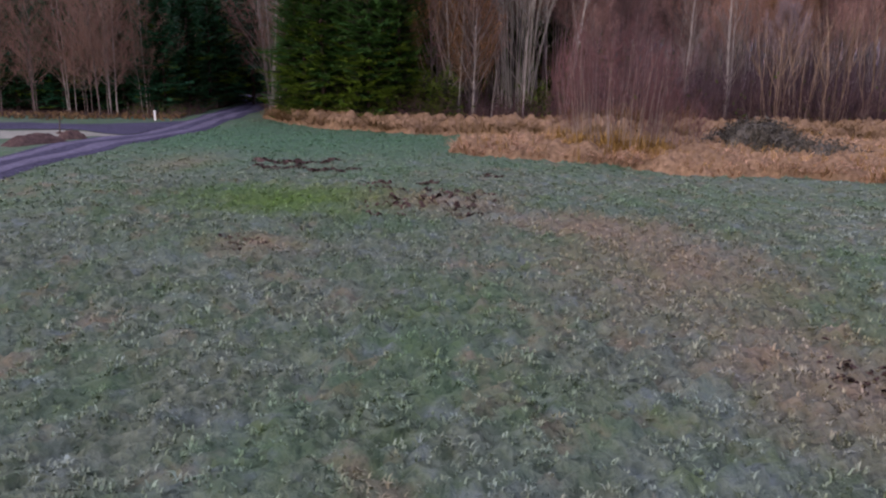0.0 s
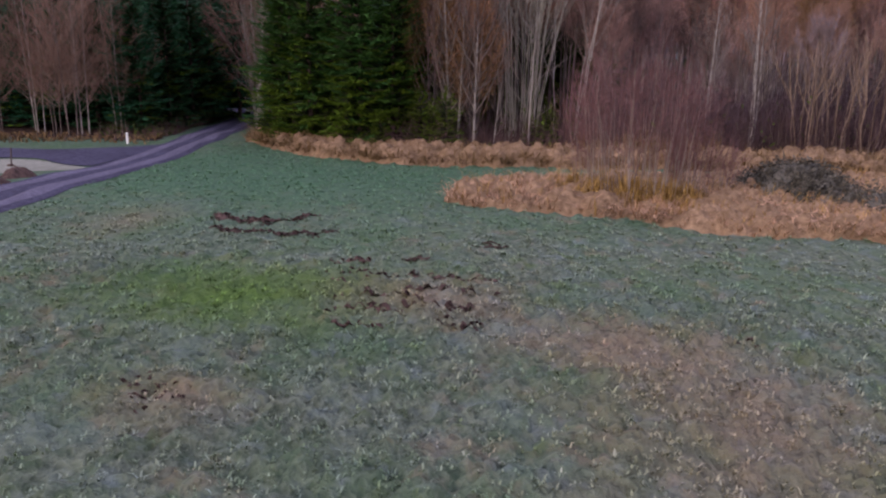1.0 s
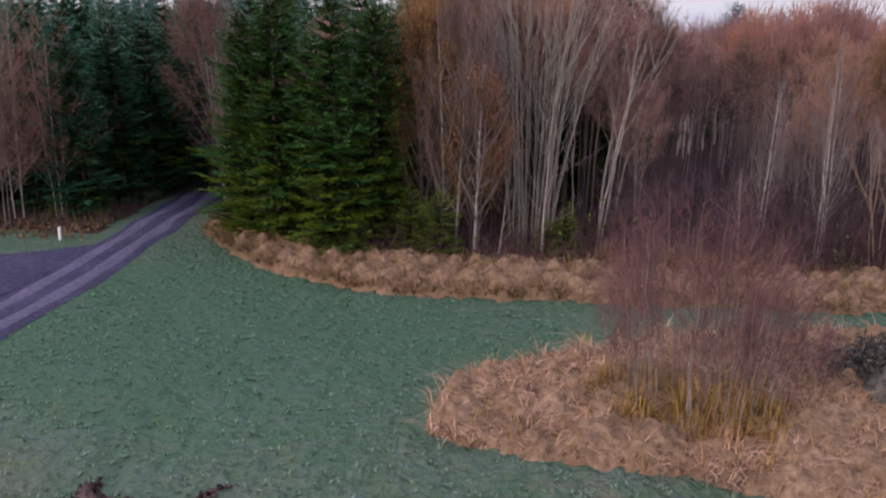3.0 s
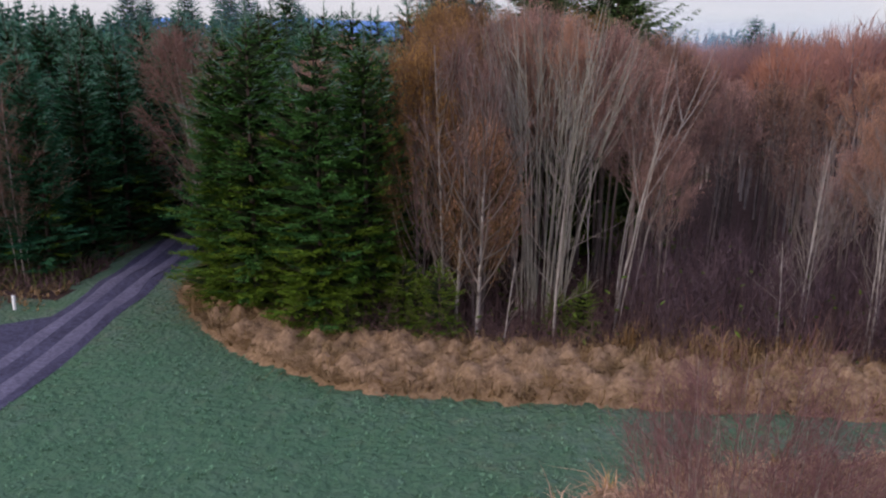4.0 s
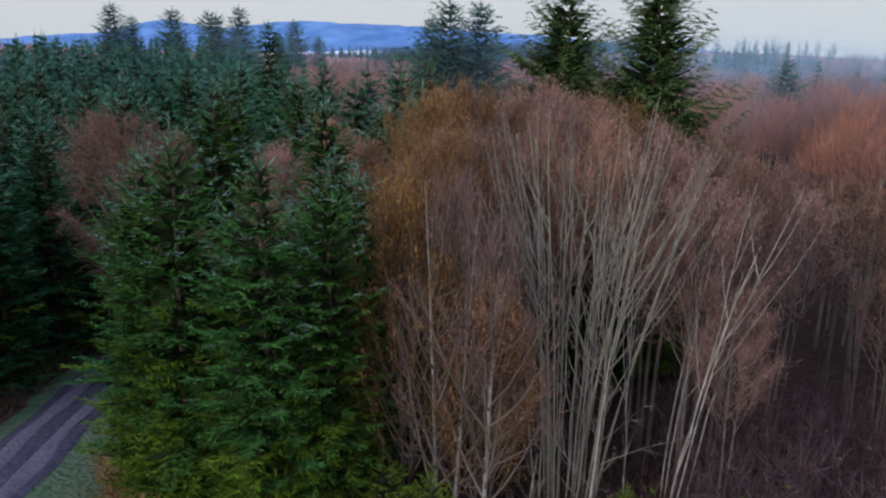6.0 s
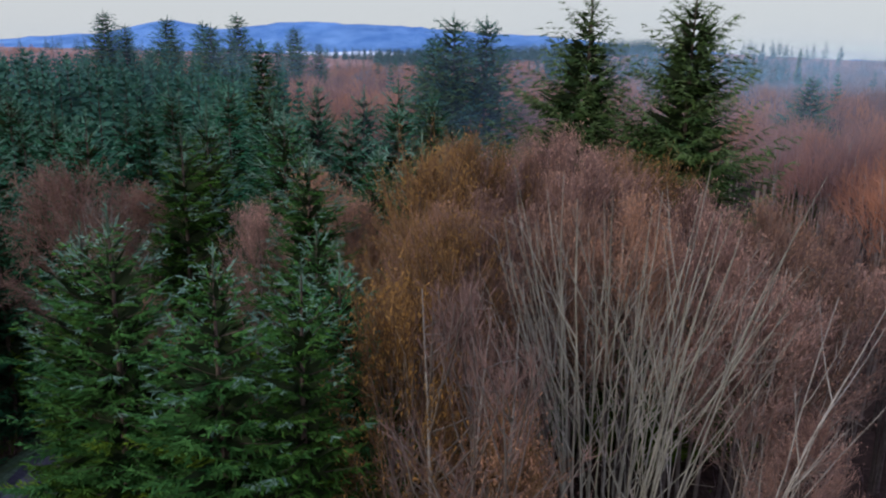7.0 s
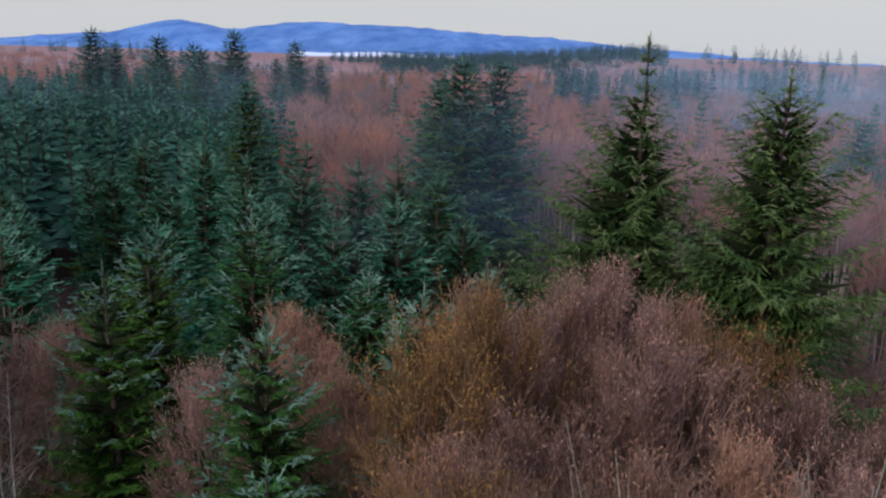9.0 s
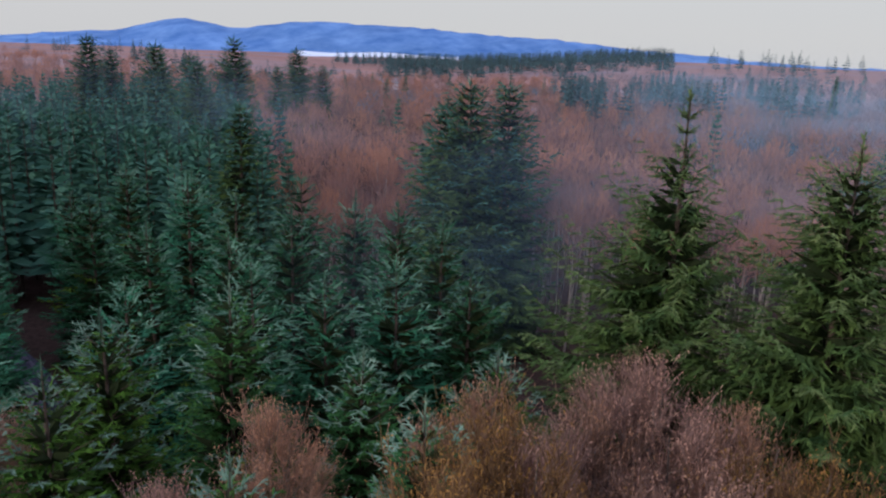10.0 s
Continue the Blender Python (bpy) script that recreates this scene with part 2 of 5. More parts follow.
M_GREYTWIG = mat("grey_pink_twigs", (0.155, 0.122, 0.122), (0.33, 0.262, 0.250), 0.7, 0.85, 0.3, 0.18, island=0.3, thing=0.25, thin=0.45)
M_LEAF = mat("withered_leaves", (0.31, 0.165, 0.108), (0.59, 0.335, 0.220), 0.8, 0.8, 0.3, 0.2, island=0.3, thing=0.25, alt=(0.46, 0.245, 0.135), thin=0.45)
M_PINKLEAF = mat("pink_withered_leaves", (0.34, 0.190, 0.140), (0.60, 0.365, 0.270), 0.8, 0.8, 0.3, 0.2, island=0.3, thing=0.2, thin=0.45)
M_DULLLEAF = mat("dull_withered_leaves", (0.13, 0.074, 0.066), (0.26, 0.150, 0.130), 0.8, 0.8, 0.3, 0.2, island=0.3, thin=0.45)
M_GOLD = mat("golden_withered_leaves", (0.28, 0.145, 0.042), (0.54, 0.30, 0.095), 0.8, 0.8, 0.3, 0.3, island=0.3, thing=0.2, thin=0.45)
M_REDSTEM = mat("red_willow_stems", (0.115, 0.060, 0.057), (0.23, 0.122, 0.110), 1.2, 0.75, 0.3, 0.4, island=0.3, thin=0.3)
M_THICKET = mat("purple_brown_saplings", (0.060, 0.040, 0.046), (0.13, 0.088, 0.094), 1.2, 0.85, 0.3, 0.4, island=0.3, thin=0.2)
M_DARKSTEM = mat("dark_shrub_stems", (0.050, 0.030, 0.030), (0.13, 0.082, 0.075), 1.2, 0.8, 0.3, 0.4, island=0.35)
M_BRAMBLE = mat("bramble_heap", (0.028, 0.027, 0.022), (0.150, 0.138, 0.108), 3, 0.9, 0.35, 0.6, island=0.5)
M_SALAL = mat("evergreen_brush", (0.022, 0.045, 0.008), (0.085, 0.115, 0.018), 1.3, 0.7, 0.3, 0.4, island=0.4)
M_FARWOOD = mat("far_alder_twigs", (0.235, 0.120, 0.098), (0.41, 0.215, 0.158), 0.3, 0.9, 0.35, 0.05, island=0.06, shift=(0.32, 0.185, 0.16), thin=0.45)
M_FARRUST = mat("far_rust_twigs", (0.29, 0.135, 0.092), (0.50, 0.245, 0.150), 0.3, 0.9, 0.35, 0.05, island=0.06, thin=0.45)
M_FARLILAC = mat("far_lilac_twigs", (0.175, 0.100, 0.092), (0.31, 0.180, 0.152), 0.3, 0.9, 0.35, 0.05, island=0.06, thin=0.45)
M_FARBARK = mat("far_pale_trunks", (0.16, 0.13, 0.12), (0.36, 0.31, 0.27), 1.0, 0.9, 0.2, 0.2, island=0.3)
M_FARDULL = mat("far_dull_trunks", (0.07, 0.05, 0.05), (0.15, 0.115, 0.105), 1.0, 0.9, 0.2, 0.2, island=0.3)
# Distance haze is mixed into the far fir and ridge colours below.
M_FARFIR = mat("far_fir_needles", (0.022, 0.078, 0.056), (0.078, 0.172, 0.122), 0.5, 0.8, 0.3, 0.06, island=0.3)
M_HAZEFIR = mat("haze_tinted_firs", (0.045, 0.095, 0.105), (0.09, 0.155, 0.165), 0.12, 0.95, 0.3, 0.02, island=0.2)
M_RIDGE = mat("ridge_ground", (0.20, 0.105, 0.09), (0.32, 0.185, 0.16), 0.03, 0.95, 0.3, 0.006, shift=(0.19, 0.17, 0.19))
# The blue is distance haze put into the mountain colour.
M_MOUNT = mat("haze_blue_mountain", (0.050, 0.135, 0.345), (0.135, 0.255, 0.48), 0.012, 1.0, 0.3, 0.006)
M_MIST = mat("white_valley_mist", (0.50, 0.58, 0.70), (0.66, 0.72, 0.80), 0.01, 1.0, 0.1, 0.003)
M_WHITE = mat("white_marker_paint", (0.70, 0.70, 0.68), (0.82, 0.82, 0.80), 12, 0.6, 0.1, 3)
M_POLEDARK = mat("weathered_stake", (0.05, 0.04, 0.035), (0.13, 0.10, 0.085), 15, 0.9, 0.2, 3)
M_WALL = mat("white_house_wall", (0.55, 0.56, 0.6), (0.72, 0.72, 0.74), 0.5, 0.8, 0.1, 0.1)
M_ROOF = mat("grey_house_roof", (0.16, 0.18, 0.22), (0.28, 0.29, 0.32), 0.8, 0.8, 0.2, 0.1)


# ---------------------------------------------------------------- mesh helpers
class Soup:
    """Triangles gathered for one mesh."""

    def __init__(self):
        self.v, self.f, self.m, self.n = [], [], [], 0

    def add(self, v, f, m=0):
        v, f = np.asarray(v, float).reshape(-1, 3), np.asarray(f, int).reshape(-1, 3)
        self.v.append(v)
        self.f.append(f + self.n)
        self.m.append(np.full(len(f), m))
        self.n += len(v)

    def mesh(self, name, mats, smooth=False):
        v, f, m = np.concatenate(self.v), np.concatenate(self.f), np.concatenate(self.m)
        me = bpy.data.meshes.new(name)
        me.vertices.add(len(v))
        me.vertices.foreach_set("co", v.astype(np.float32).ravel())
        me.loops.add(len(f) * 3)
        me.loops.foreach_set("vertex_index", f.astype(np.int32).ravel())
        me.polygons.add(len(f))
        me.polygons.foreach_set("loop_start", np.arange(0, len(f) * 3, 3, dtype=np.int32))
        me.polygons.foreach_set("material_index", m.astype(np.int32))
        for x in mats:
            me.materials.append(x)
        if smooth:
            me.polygons.foreach_set("use_smooth", np.ones(len(f), dtype=bool))
        me.update(calc_edges=True)
        return me


def tube(soup, pts, radii, sides=5, m=0):
    """A tapered tube along pts."""
    pts, radii = np.asarray(pts, float), np.asarray(radii, float)
    d = np.gradient(pts, axis=0)
    d /= np.linalg.norm(d, axis=1)[:, None] + 1e-9
    ref = np.array([1.0, 0, 0]) if abs(d[0][0]) < 0.8 else np.array([0, 1.0, 0])
    a = np.cross(d, ref)
    a /= np.linalg.norm(a, axis=1)[:, None] + 1e-9
    b = np.cross(d, a)
    th = np.arange(sides) * 2 * np.pi / sides
    ring = np.cos(th)[None, :, None] * a[:, None] + np.sin(th)[None, :, None] * b[:, None]
    v = (pts[:, None] + ring * radii[:, None, None]).reshape(-1, 3)
    k = np.arange(len(pts) - 1)[:, None] * sides
    i, j = np.arange(sides)[None], (np.arange(sides)[None] + 1) % sides
    quads = np.stack([k + i, k + j, k + sides + j, k + sides + i], -1).reshape(-1, 4)
    f = np.concatenate([quads[:, [0, 1, 2]], quads[:, [0, 2, 3]]])
    soup.add(v, f, m)


def slivers(soup, base, tip, width, r, m=0):
    """Flat pointed twigs or blades, one triangle each, turned at random about their length."""
    n = len(base)
    d = tip - base
    side = np.cross(d, r.normal(size=(n, 3)))
    side /= np.linalg.norm(side, axis=1)[:, None] + 1e-9
    w = np.broadcast_to(np.asarray(width, float), (n,))[:, None] / 2
    v = np.stack([base - side * w, base + side * w, tip], 1).reshape(-1, 3)
    soup.add(v, np.arange(n * 3).reshape(-1, 3), m)


def fronds(soup, base, tip, width, r, m=0):
    """Like slivers, but lying nearly flat, as needle sprays do."""
    n = len(base)
    d = tip - base
    side = np.cross(d, r.normal(0, 0.45, (n, 3)) + [0, 0, 1])
    side /= np.linalg.norm(side, axis=1)[:, None] + 1e-9
    w = np.broadcast_to(np.asarray(width, float), (n,))[:, None] / 2
    v = np.stack([base - side * w, base + side * w, tip], 1).reshape(-1, 3)
    soup.add(v, np.arange(n * 3).reshape(-1, 3), m)


def lozenges(soup, base, tip, width, r, m=0):
    """Leaf shapes: pointed at both ends, two triangles each, folded a little."""
    n = len(base)
    d = tip - base
    side = np.cross(d, r.normal(size=(n, 3)))
    side /= np.linalg.norm(side, axis=1)[:, None] + 1e-9
    w = np.broadcast_to(np.asarray(width, float), (n,))[:, None] / 2
    mid = base + d * 0.45
    v = np.stack([base, mid - side * w, tip, mid + side * w], 1).reshape(-1, 3)
    k = np.arange(n)[:, None] * 4
    soup.add(v, np.concatenate([k + [[0, 1, 2]], k + [[0, 2, 3]]]), m)


def unit(v):
    return v / (np.linalg.norm(v, axis=-1, keepdims=True) + 1e-9)


def part(name, me, parent, label=""):
    ob = new(name, me)
    ob.parent = parent
    return tagged(ob, label)


# ---------------------------------------------------------------- ground
def smooth(a, b, x):
    t = np.clip((x - a) / (b - a), 0, 1)
    return t * t * (3 - 2 * t)


def road_mid(y):
    return -10.8 - 0.12 * (y - 22) - 0.0005 * (y - 22) ** 2 - 0.022 * np.maximum(y - 62, 0) ** 2


def height(x, y):
    """The lie of the land: a slight rise towards the near field, hills far off."""
    x, y = np.asarray(x, float), np.asarray(y, float)
    z = 0.47 * (1 - smooth(29, 41, y)) * (1 - 0.85 * smooth(4, 11, x))
    z = z + 0.05 * np.sin(x * 0.9 + 1.3 * np.sin(y * 0.31)) * np.sin(y * 0.7) * (np.abs(y) < 300)
    lump = sum(np.sin(a * x + b * y + c + 1.4 * np.sin(0.9 * b * x - 0.8 * a * y)) for a, b, c in ((2.1, 5.2, 0), (-3.3, 6.1, 2), (4.9, 3.8, 4), (7.7, -5.3, 1)))
    z = z + 0.024 * lump * (np.abs(y - 20) < 40) * (np.abs(x) < 40) * smooth(1.0, 3.0, x - road_mid(y))
    hump = np.sin(15 * x - 5 * y + 2.0 * np.sin(6.1 * y + 1.7 * x)) * np.sin(13 * y + 4 * x + 2.0 * np.sin(7.3 * x - 2 * y))
    z = z + 0.115 * hump * (1 - smooth(20, 25, y)) * smooth(2, 4, y) * smooth(-6, -4, x) * (1 - smooth(11, 14, x))
    far = np.hypot(x, y - 30)
    z = z + 20 * smooth(260, 800, far) * (0.45 + 0.55 * smooth(-260, 150, x)) + 3 * np.sin(x * 0.013) * smooth(200, 400, far)
    return z


def stretch(a, far, ratio=1.22):
    """Grid lines carried on, ever wider, to far on both sides."""
    a = list(a)
    s = 0.6
    while a[-1] < far:
        s *= ratio
        a.append(a[-1] + s)
    s = 0.6
    while a[0] > -far:
        s *= ratio
        a.insert(0, a[0] - s)
    return np.array(a)


def front_of_fringe(x):
    """Where the mown field ends before the wood."""
    return 41.8 + 0.055 * np.maximum(x - 1, 0) + 0.058 * np.minimum(x - 0.5, 0) ** 2 + 0.12 * np.sin(x * 1.1) + 0.08 * np.sin(x * 4.1 + 1)


gx = np.concatenate([np.arange(-40, -10, 0.6), np.arange(-10, -5, 0.24), np.arange(-5, 12.5, 0.125), np.arange(12.7, 17.2, 0.24), np.arange(17.5, 36, 0.6)])
gy = np.concatenate([np.arange(-6, 3, 0.6), np.arange(3, 23, 0.125), np.arange(23.2, 34, 0.26), np.arange(34.3, 66, 0.5)])
gx, gy = stretch(gx, 4500), stretch(gy, 4500)
GX, GY = np.meshgrid(gx, gy)
gz = height(GX, GY)
nx, ny = len(gx), len(gy)
k = (np.arange(ny - 1)[:, None] * nx + np.arange(nx - 1)[None]).ravel()
quads = np.stack([k, k + 1, k + nx + 1, k + nx], -1)
cx = ((GX[:-1, :-1] + GX[1:, 1:]) / 2).ravel()
cy = ((GY[:-1, :-1] + GY[1:, 1:]) / 2).ravel()
wood = ((cy > front_of_fringe(cx) + 1.6) & (cx > road_mid(cy) + 2.6)) | ((cy > 49.0) & (cx < road_mid(cy) - 2.3)) | (cy > 66) | (np.hypot(cx, cy) > 75)
far_land = np.hypot(cx, cy) > 330
pick = np.where(far_land, 2, np.where(wood, 1, 0))
soil = Soup()
soil.v.append(np.stack([GX, GY, gz], -1).reshape(-1, 3))
soil.n = nx * ny
soil.f.append(np.concatenate([quads[:, [0, 1, 2]], quads[:, [0, 2, 3]]]))
soil.m.append(np.concatenate([pick, pick]))
ground = new("ground", soil.mesh("ground", [M_TURF, M_LITTER, M_RIDGE], True))
tagged(ground, "frosted mown field running into leaf-littered woodland floor", "ground", kind="structure")


def strip(name, mid, half, lo, hi, step, material, lift, label, axis="y", ruts=True):
    """A road along y (or x) laid just over the ground, with wheel ruts pressed into it."""
    across = np.array([-1, -0.82, -0.55, -0.3, 0, 0.3, 0.55, 0.82, 1.0])
    crown = np.array([-0.015, 0.03, 0.005, 0.03, 0.06, 0.03, 0.005, 0.03, -0.015]) if ruts else 0.03 * (1 - across ** 2)
    s = np.arange(lo, hi + step / 2, step)
    rag = np.stack([np.interp(s, s[::2], np.random.RandomState(4 + q).normal(0, 0.07, len(s[::2]))) for q in range(2)])
    w = across[None] * half(s)[:, None]
    w[:, 0] += rag[0]
    w[:, -1] += rag[1]
    p = mid(s)[:, None] + w
    q = np.broadcast_to(s[:, None], p.shape)
    X, Y = (p, q) if axis == "y" else (q, p)
    Z = height(X, Y) + lift + crown[None]
    V = np.stack([X, Y, Z], -1).reshape(-1, 3)
    n = len(across)
    kk = (np.arange(len(s) - 1)[:, None] * n + np.arange(n - 1)[None]).ravel()
    qd = np.stack([kk, kk + 1, kk + n + 1, kk + n], -1)
    sp = Soup()
    sp.add(V, np.concatenate([qd[:, [0, 1, 2]], qd[:, [0, 2, 3]]]))
    ob = new(name, sp.mesh(name, [material], True))
    return tagged(ob, label, "road", kind="structure")


strip("road", road_mid, lambda s: 1.38 + 0 * s, -30, 120, 0.8, M_GRAVEL, 0.03, "single-track gravel road with two wheel ruts, entering dark woods")
ROAD = bpy.data.objects["road"]
for off in (-0.62, 0.62):
    track = strip("wheel_track", lambda s, o=off: road_mid(s) + o + 0.05 * np.sin(s * 0.7), lambda s: 0.33 + 0.05 * np.sin(s * 1.3), -30, 110, 0.8, M_TRACK, 0.056, "", ruts=False)
    track.parent = ROAD
    del track["kind"], track["category"]
strip("side_road", lambda s: 41.9 + 0.13 * (s + 20), lambda s: 1.9 + 2.6 * smooth(-19, -14.6, s), -60, -14.2, 0.8, M_GRAVEL, 0.035,
      "gravel side track joining the road beside the wood", axis="x", ruts=False)

# bare pale verge between the two roads
r = np.random.RandomState(11)
verge = Soup()
th = np.linspace(0, 2 * np.pi, 41)[:-1]
cxv, cyv = -21.5, 35.2
rad = np.array([0.0, 0.4, 0.75, 1.0])
outline = 1 + 0.07 * np.sin(3 * th + 1) + 0.05 * np.sin(7 * th)
vx = cxv + 6.9 * np.sign(np.cos(th)) * np.abs(np.cos(th)) ** 0.8 * outline
vy = cyv + 4.4 * np.sin(th) * outline + 0.13 * (vx - cxv)
vv, ff = [], []
for q in rad:
    x, y = cxv + (vx - cxv) * q, cyv + (vy - cyv) * q
    x = np.minimum(x, road_mid(y) - 1.25)
    vv.append(np.stack([x, y, height(x, y) + 0.06 * (1 - q ** 3) + 0.012], -1))
for q in range(len(rad) - 1):
    for i in range(40):
        j = (i + 1) % 40
        a, b, c, d = q * 40 + i, q * 40 + j, (q + 1) * 40 + j, (q + 1) * 40 + i
        ff += [(a, c, b), (a, d, c)]
verge.add(np.concatenate(vv), ff)
tagged(new("verge", verge.mesh("verge", [M_SAND], True)), "pale frosted bare verge between two gravel tracks", "ground", kind="structure")


# ---------------------------------------------------------------- trees
def conifer_meshes(seed, h, cap, step, mats, slope=0.6, lead=0.3, droop=0.0, thin=1.0, bare=0.04, frost=0.5, spray=0.21, barbs=4, mossy=1.0, fine=1.0):
    """Trunk and crown of a fir: whorls of boughs, each a flat fan of needle sprays; the outer sprays high up are frosted."""
    r = np.random.RandomState(seed)
    trunk = Soup()
    z = np.linspace(0, h * 0.985, 9)
    bend = np.stack([0.05 * np.sin(z * 0.5 + seed), 0.05 * np.cos(z * 0.4 + seed), z], -1)
    tube(trunk, bend, 0.011 * h * (1 - z / h) ** 0.8 + 0.012, 7)
    crown = Soup()
    zs = []
    at = h * bare
    while at < h - 0.5:
        zs.append(at)
        at += step * (0.75 + 0.5 * r.rand())
    uneven = r.rand() * 6.28
    up = np.array([0, 0, 1.0])
    for zc in zs:
        t = zc / h
        span = cap * (1 - np.exp(-slope * max(h - zc - lead, 0.0) / cap))
        n = max(5, int(round((5 + 3.5 * min(1, span / cap)) * thin * (0.8 + 0.4 * r.rand()))))
        az0 = r.rand() * 6.28
        tier = 0.85 + 0.3 * r.rand()
        for q in range(n):
            az = az0 + q * 6.283 / n + r.normal(0, 0.25)
            L = (span * tier * (0.66 + 0.5 * r.rand()) * (1 + 0.14 * np.cos(az - uneven)) + 0.10 + 0.10 * r.rand()) * (0.7 + 0.3 * min(1, t / 0.1))
            out = np.array([np.cos(az), np.sin(az), 0])
            side = np.array([-np.sin(az), np.cos(az), 0])
            rise = 0.75 * t ** 2.5 - 0.20 * (1 - t) - droop + r.normal(0, 0.15)
            s = np.linspace(0, 1, max(4, int(L / spray) + 2))
            line = out[None] * (s * L)[:, None]
            line[:, 2] = zc + L * (rise * s + (0.22 + droop * 0.5) * s ** 2.2)
            line = line + side[None] * (0.07 * L * np.sin(s * 3 + r.rand() * 6))[:, None]
            if L > 0.5:
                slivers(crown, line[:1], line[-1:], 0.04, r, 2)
                # Dark lozenges near the trunk put shade into the crown's inside.
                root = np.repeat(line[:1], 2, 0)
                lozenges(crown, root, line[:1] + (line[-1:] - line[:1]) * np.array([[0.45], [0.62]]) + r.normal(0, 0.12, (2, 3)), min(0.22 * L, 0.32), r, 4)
            low = 3 if r.rand() < (0.6 - t) * 1.8 * mossy else 0
            s2 = s[1:]
            p = line[1:]
            m = len(p)
            size = (spray * 1.2 + 0.26 * L * (1.05 - s2)) * (0.35 + 0.65 * min(1, L / 1.1))
            white = (s2 > 0.85 - 0.25 * t) & (r.rand(m) < (t - 0.35) / 0.55 + frost - 0.5)
            for sgn in (-1, 1):
                d = out[None] * (0.75 + 0.3 * r.rand(m, 1)) + sgn * side[None] * (0.35 + 0.6 * r.rand(m, 1)) + up[None] * r.normal(0.05 + 0.12 * t - droop * 1.1, 0.14, (m, 1))
                tip = p + unit(d) * (size * (0.75 + 0.5 * r.rand(m)))[:, None]
                for mask, mi in ((~white, low), (white, 1)):
                    if mask.any():
                        a, e, w = p[mask], tip[mask], size[mask]
                        fronds(crown, a, e, w * 0.15 * fine + 0.02, r, mi)
                        for k2 in range(barbs):
                            u = 0.1 + 0.75 * (k2 + r.rand(len(a), 1)) / barbs
                            a2 = a + (e - a) * u
                            fronds(crown, a2, a2 + unit(unit(e - a) + r.normal(0, 0.5, a.shape) * [1, 1, 0.5] - up * 0.25 * droop) * (w * 0.5 * (1.2 - 0.5 * u[:, 0]))[:, None], w * 0.10 * fine + 0.025, r, mi)
            end = line[-1:] + unit(out + np.array([0, 0, 0.4 - droop + 0.5 * t]))[None] * spray * 1.2
            fronds(crown, line[-2:-1], end, spray * 0.3, r, 1 if r.rand() < t + frost - 0.5 else 0)
    top = np.array([[0.05 * np.sin(h * 0.5 + seed), 0.05 * np.cos(h * 0.4 + seed), h - 0.7]])
    slivers(crown, np.repeat(top, 3, 0), np.repeat(top, 3, 0) + np.array([[0, 0, 0.95]]), 0.10, r, 1)
    for q in range(14):
        u = r.rand()
        az = r.rand() * 6.28
        a = top + np.array([[0, 0, 0.75 * u]])
        slivers(crown, a, a + np.array([[np.cos(az), np.sin(az), 1.1]]) * (0.10 + 0.14 * (1 - u)), 0.06, r, 1)
    return trunk.mesh("trunk", [M_FIRBARK], True), crown.mesh("crown", [mats[0], mats[1], M_FIRBARK, M_MOSSY, M_CROWNSHADE])


def stand(name, meshes, m, label, category, group):
    """A tree as one thing: an Empty at its foot over trunk, boughs and crown."""
    root = new(name)
    root.empty_display_size = 0.3
    root.matrix_basis = m
    for n, me in meshes:
        p = part(n, me, root)
        if n == "branchwork":
            p["kind"] = "stuff"
    return tagged(root, label, category, group)


def put(protos, i, x, y, scale, turn, lean=(0, 0), stretch=1.0):
    m = pose(x, y, float(height(x, y)) - 0.05, lean[0], lean[1], turn) @ Matrix.Diagonal((scale, scale, scale * stretch, 1))
    kind = protos[i % len(protos)]
    if kind["root"] is None:
        kind["root"] = stand(kind["name"], kind["meshes"], m, kind["label"], kind["category"], kind["group"])
        return kind["root"]
    return copy_thing(kind["root"], m)


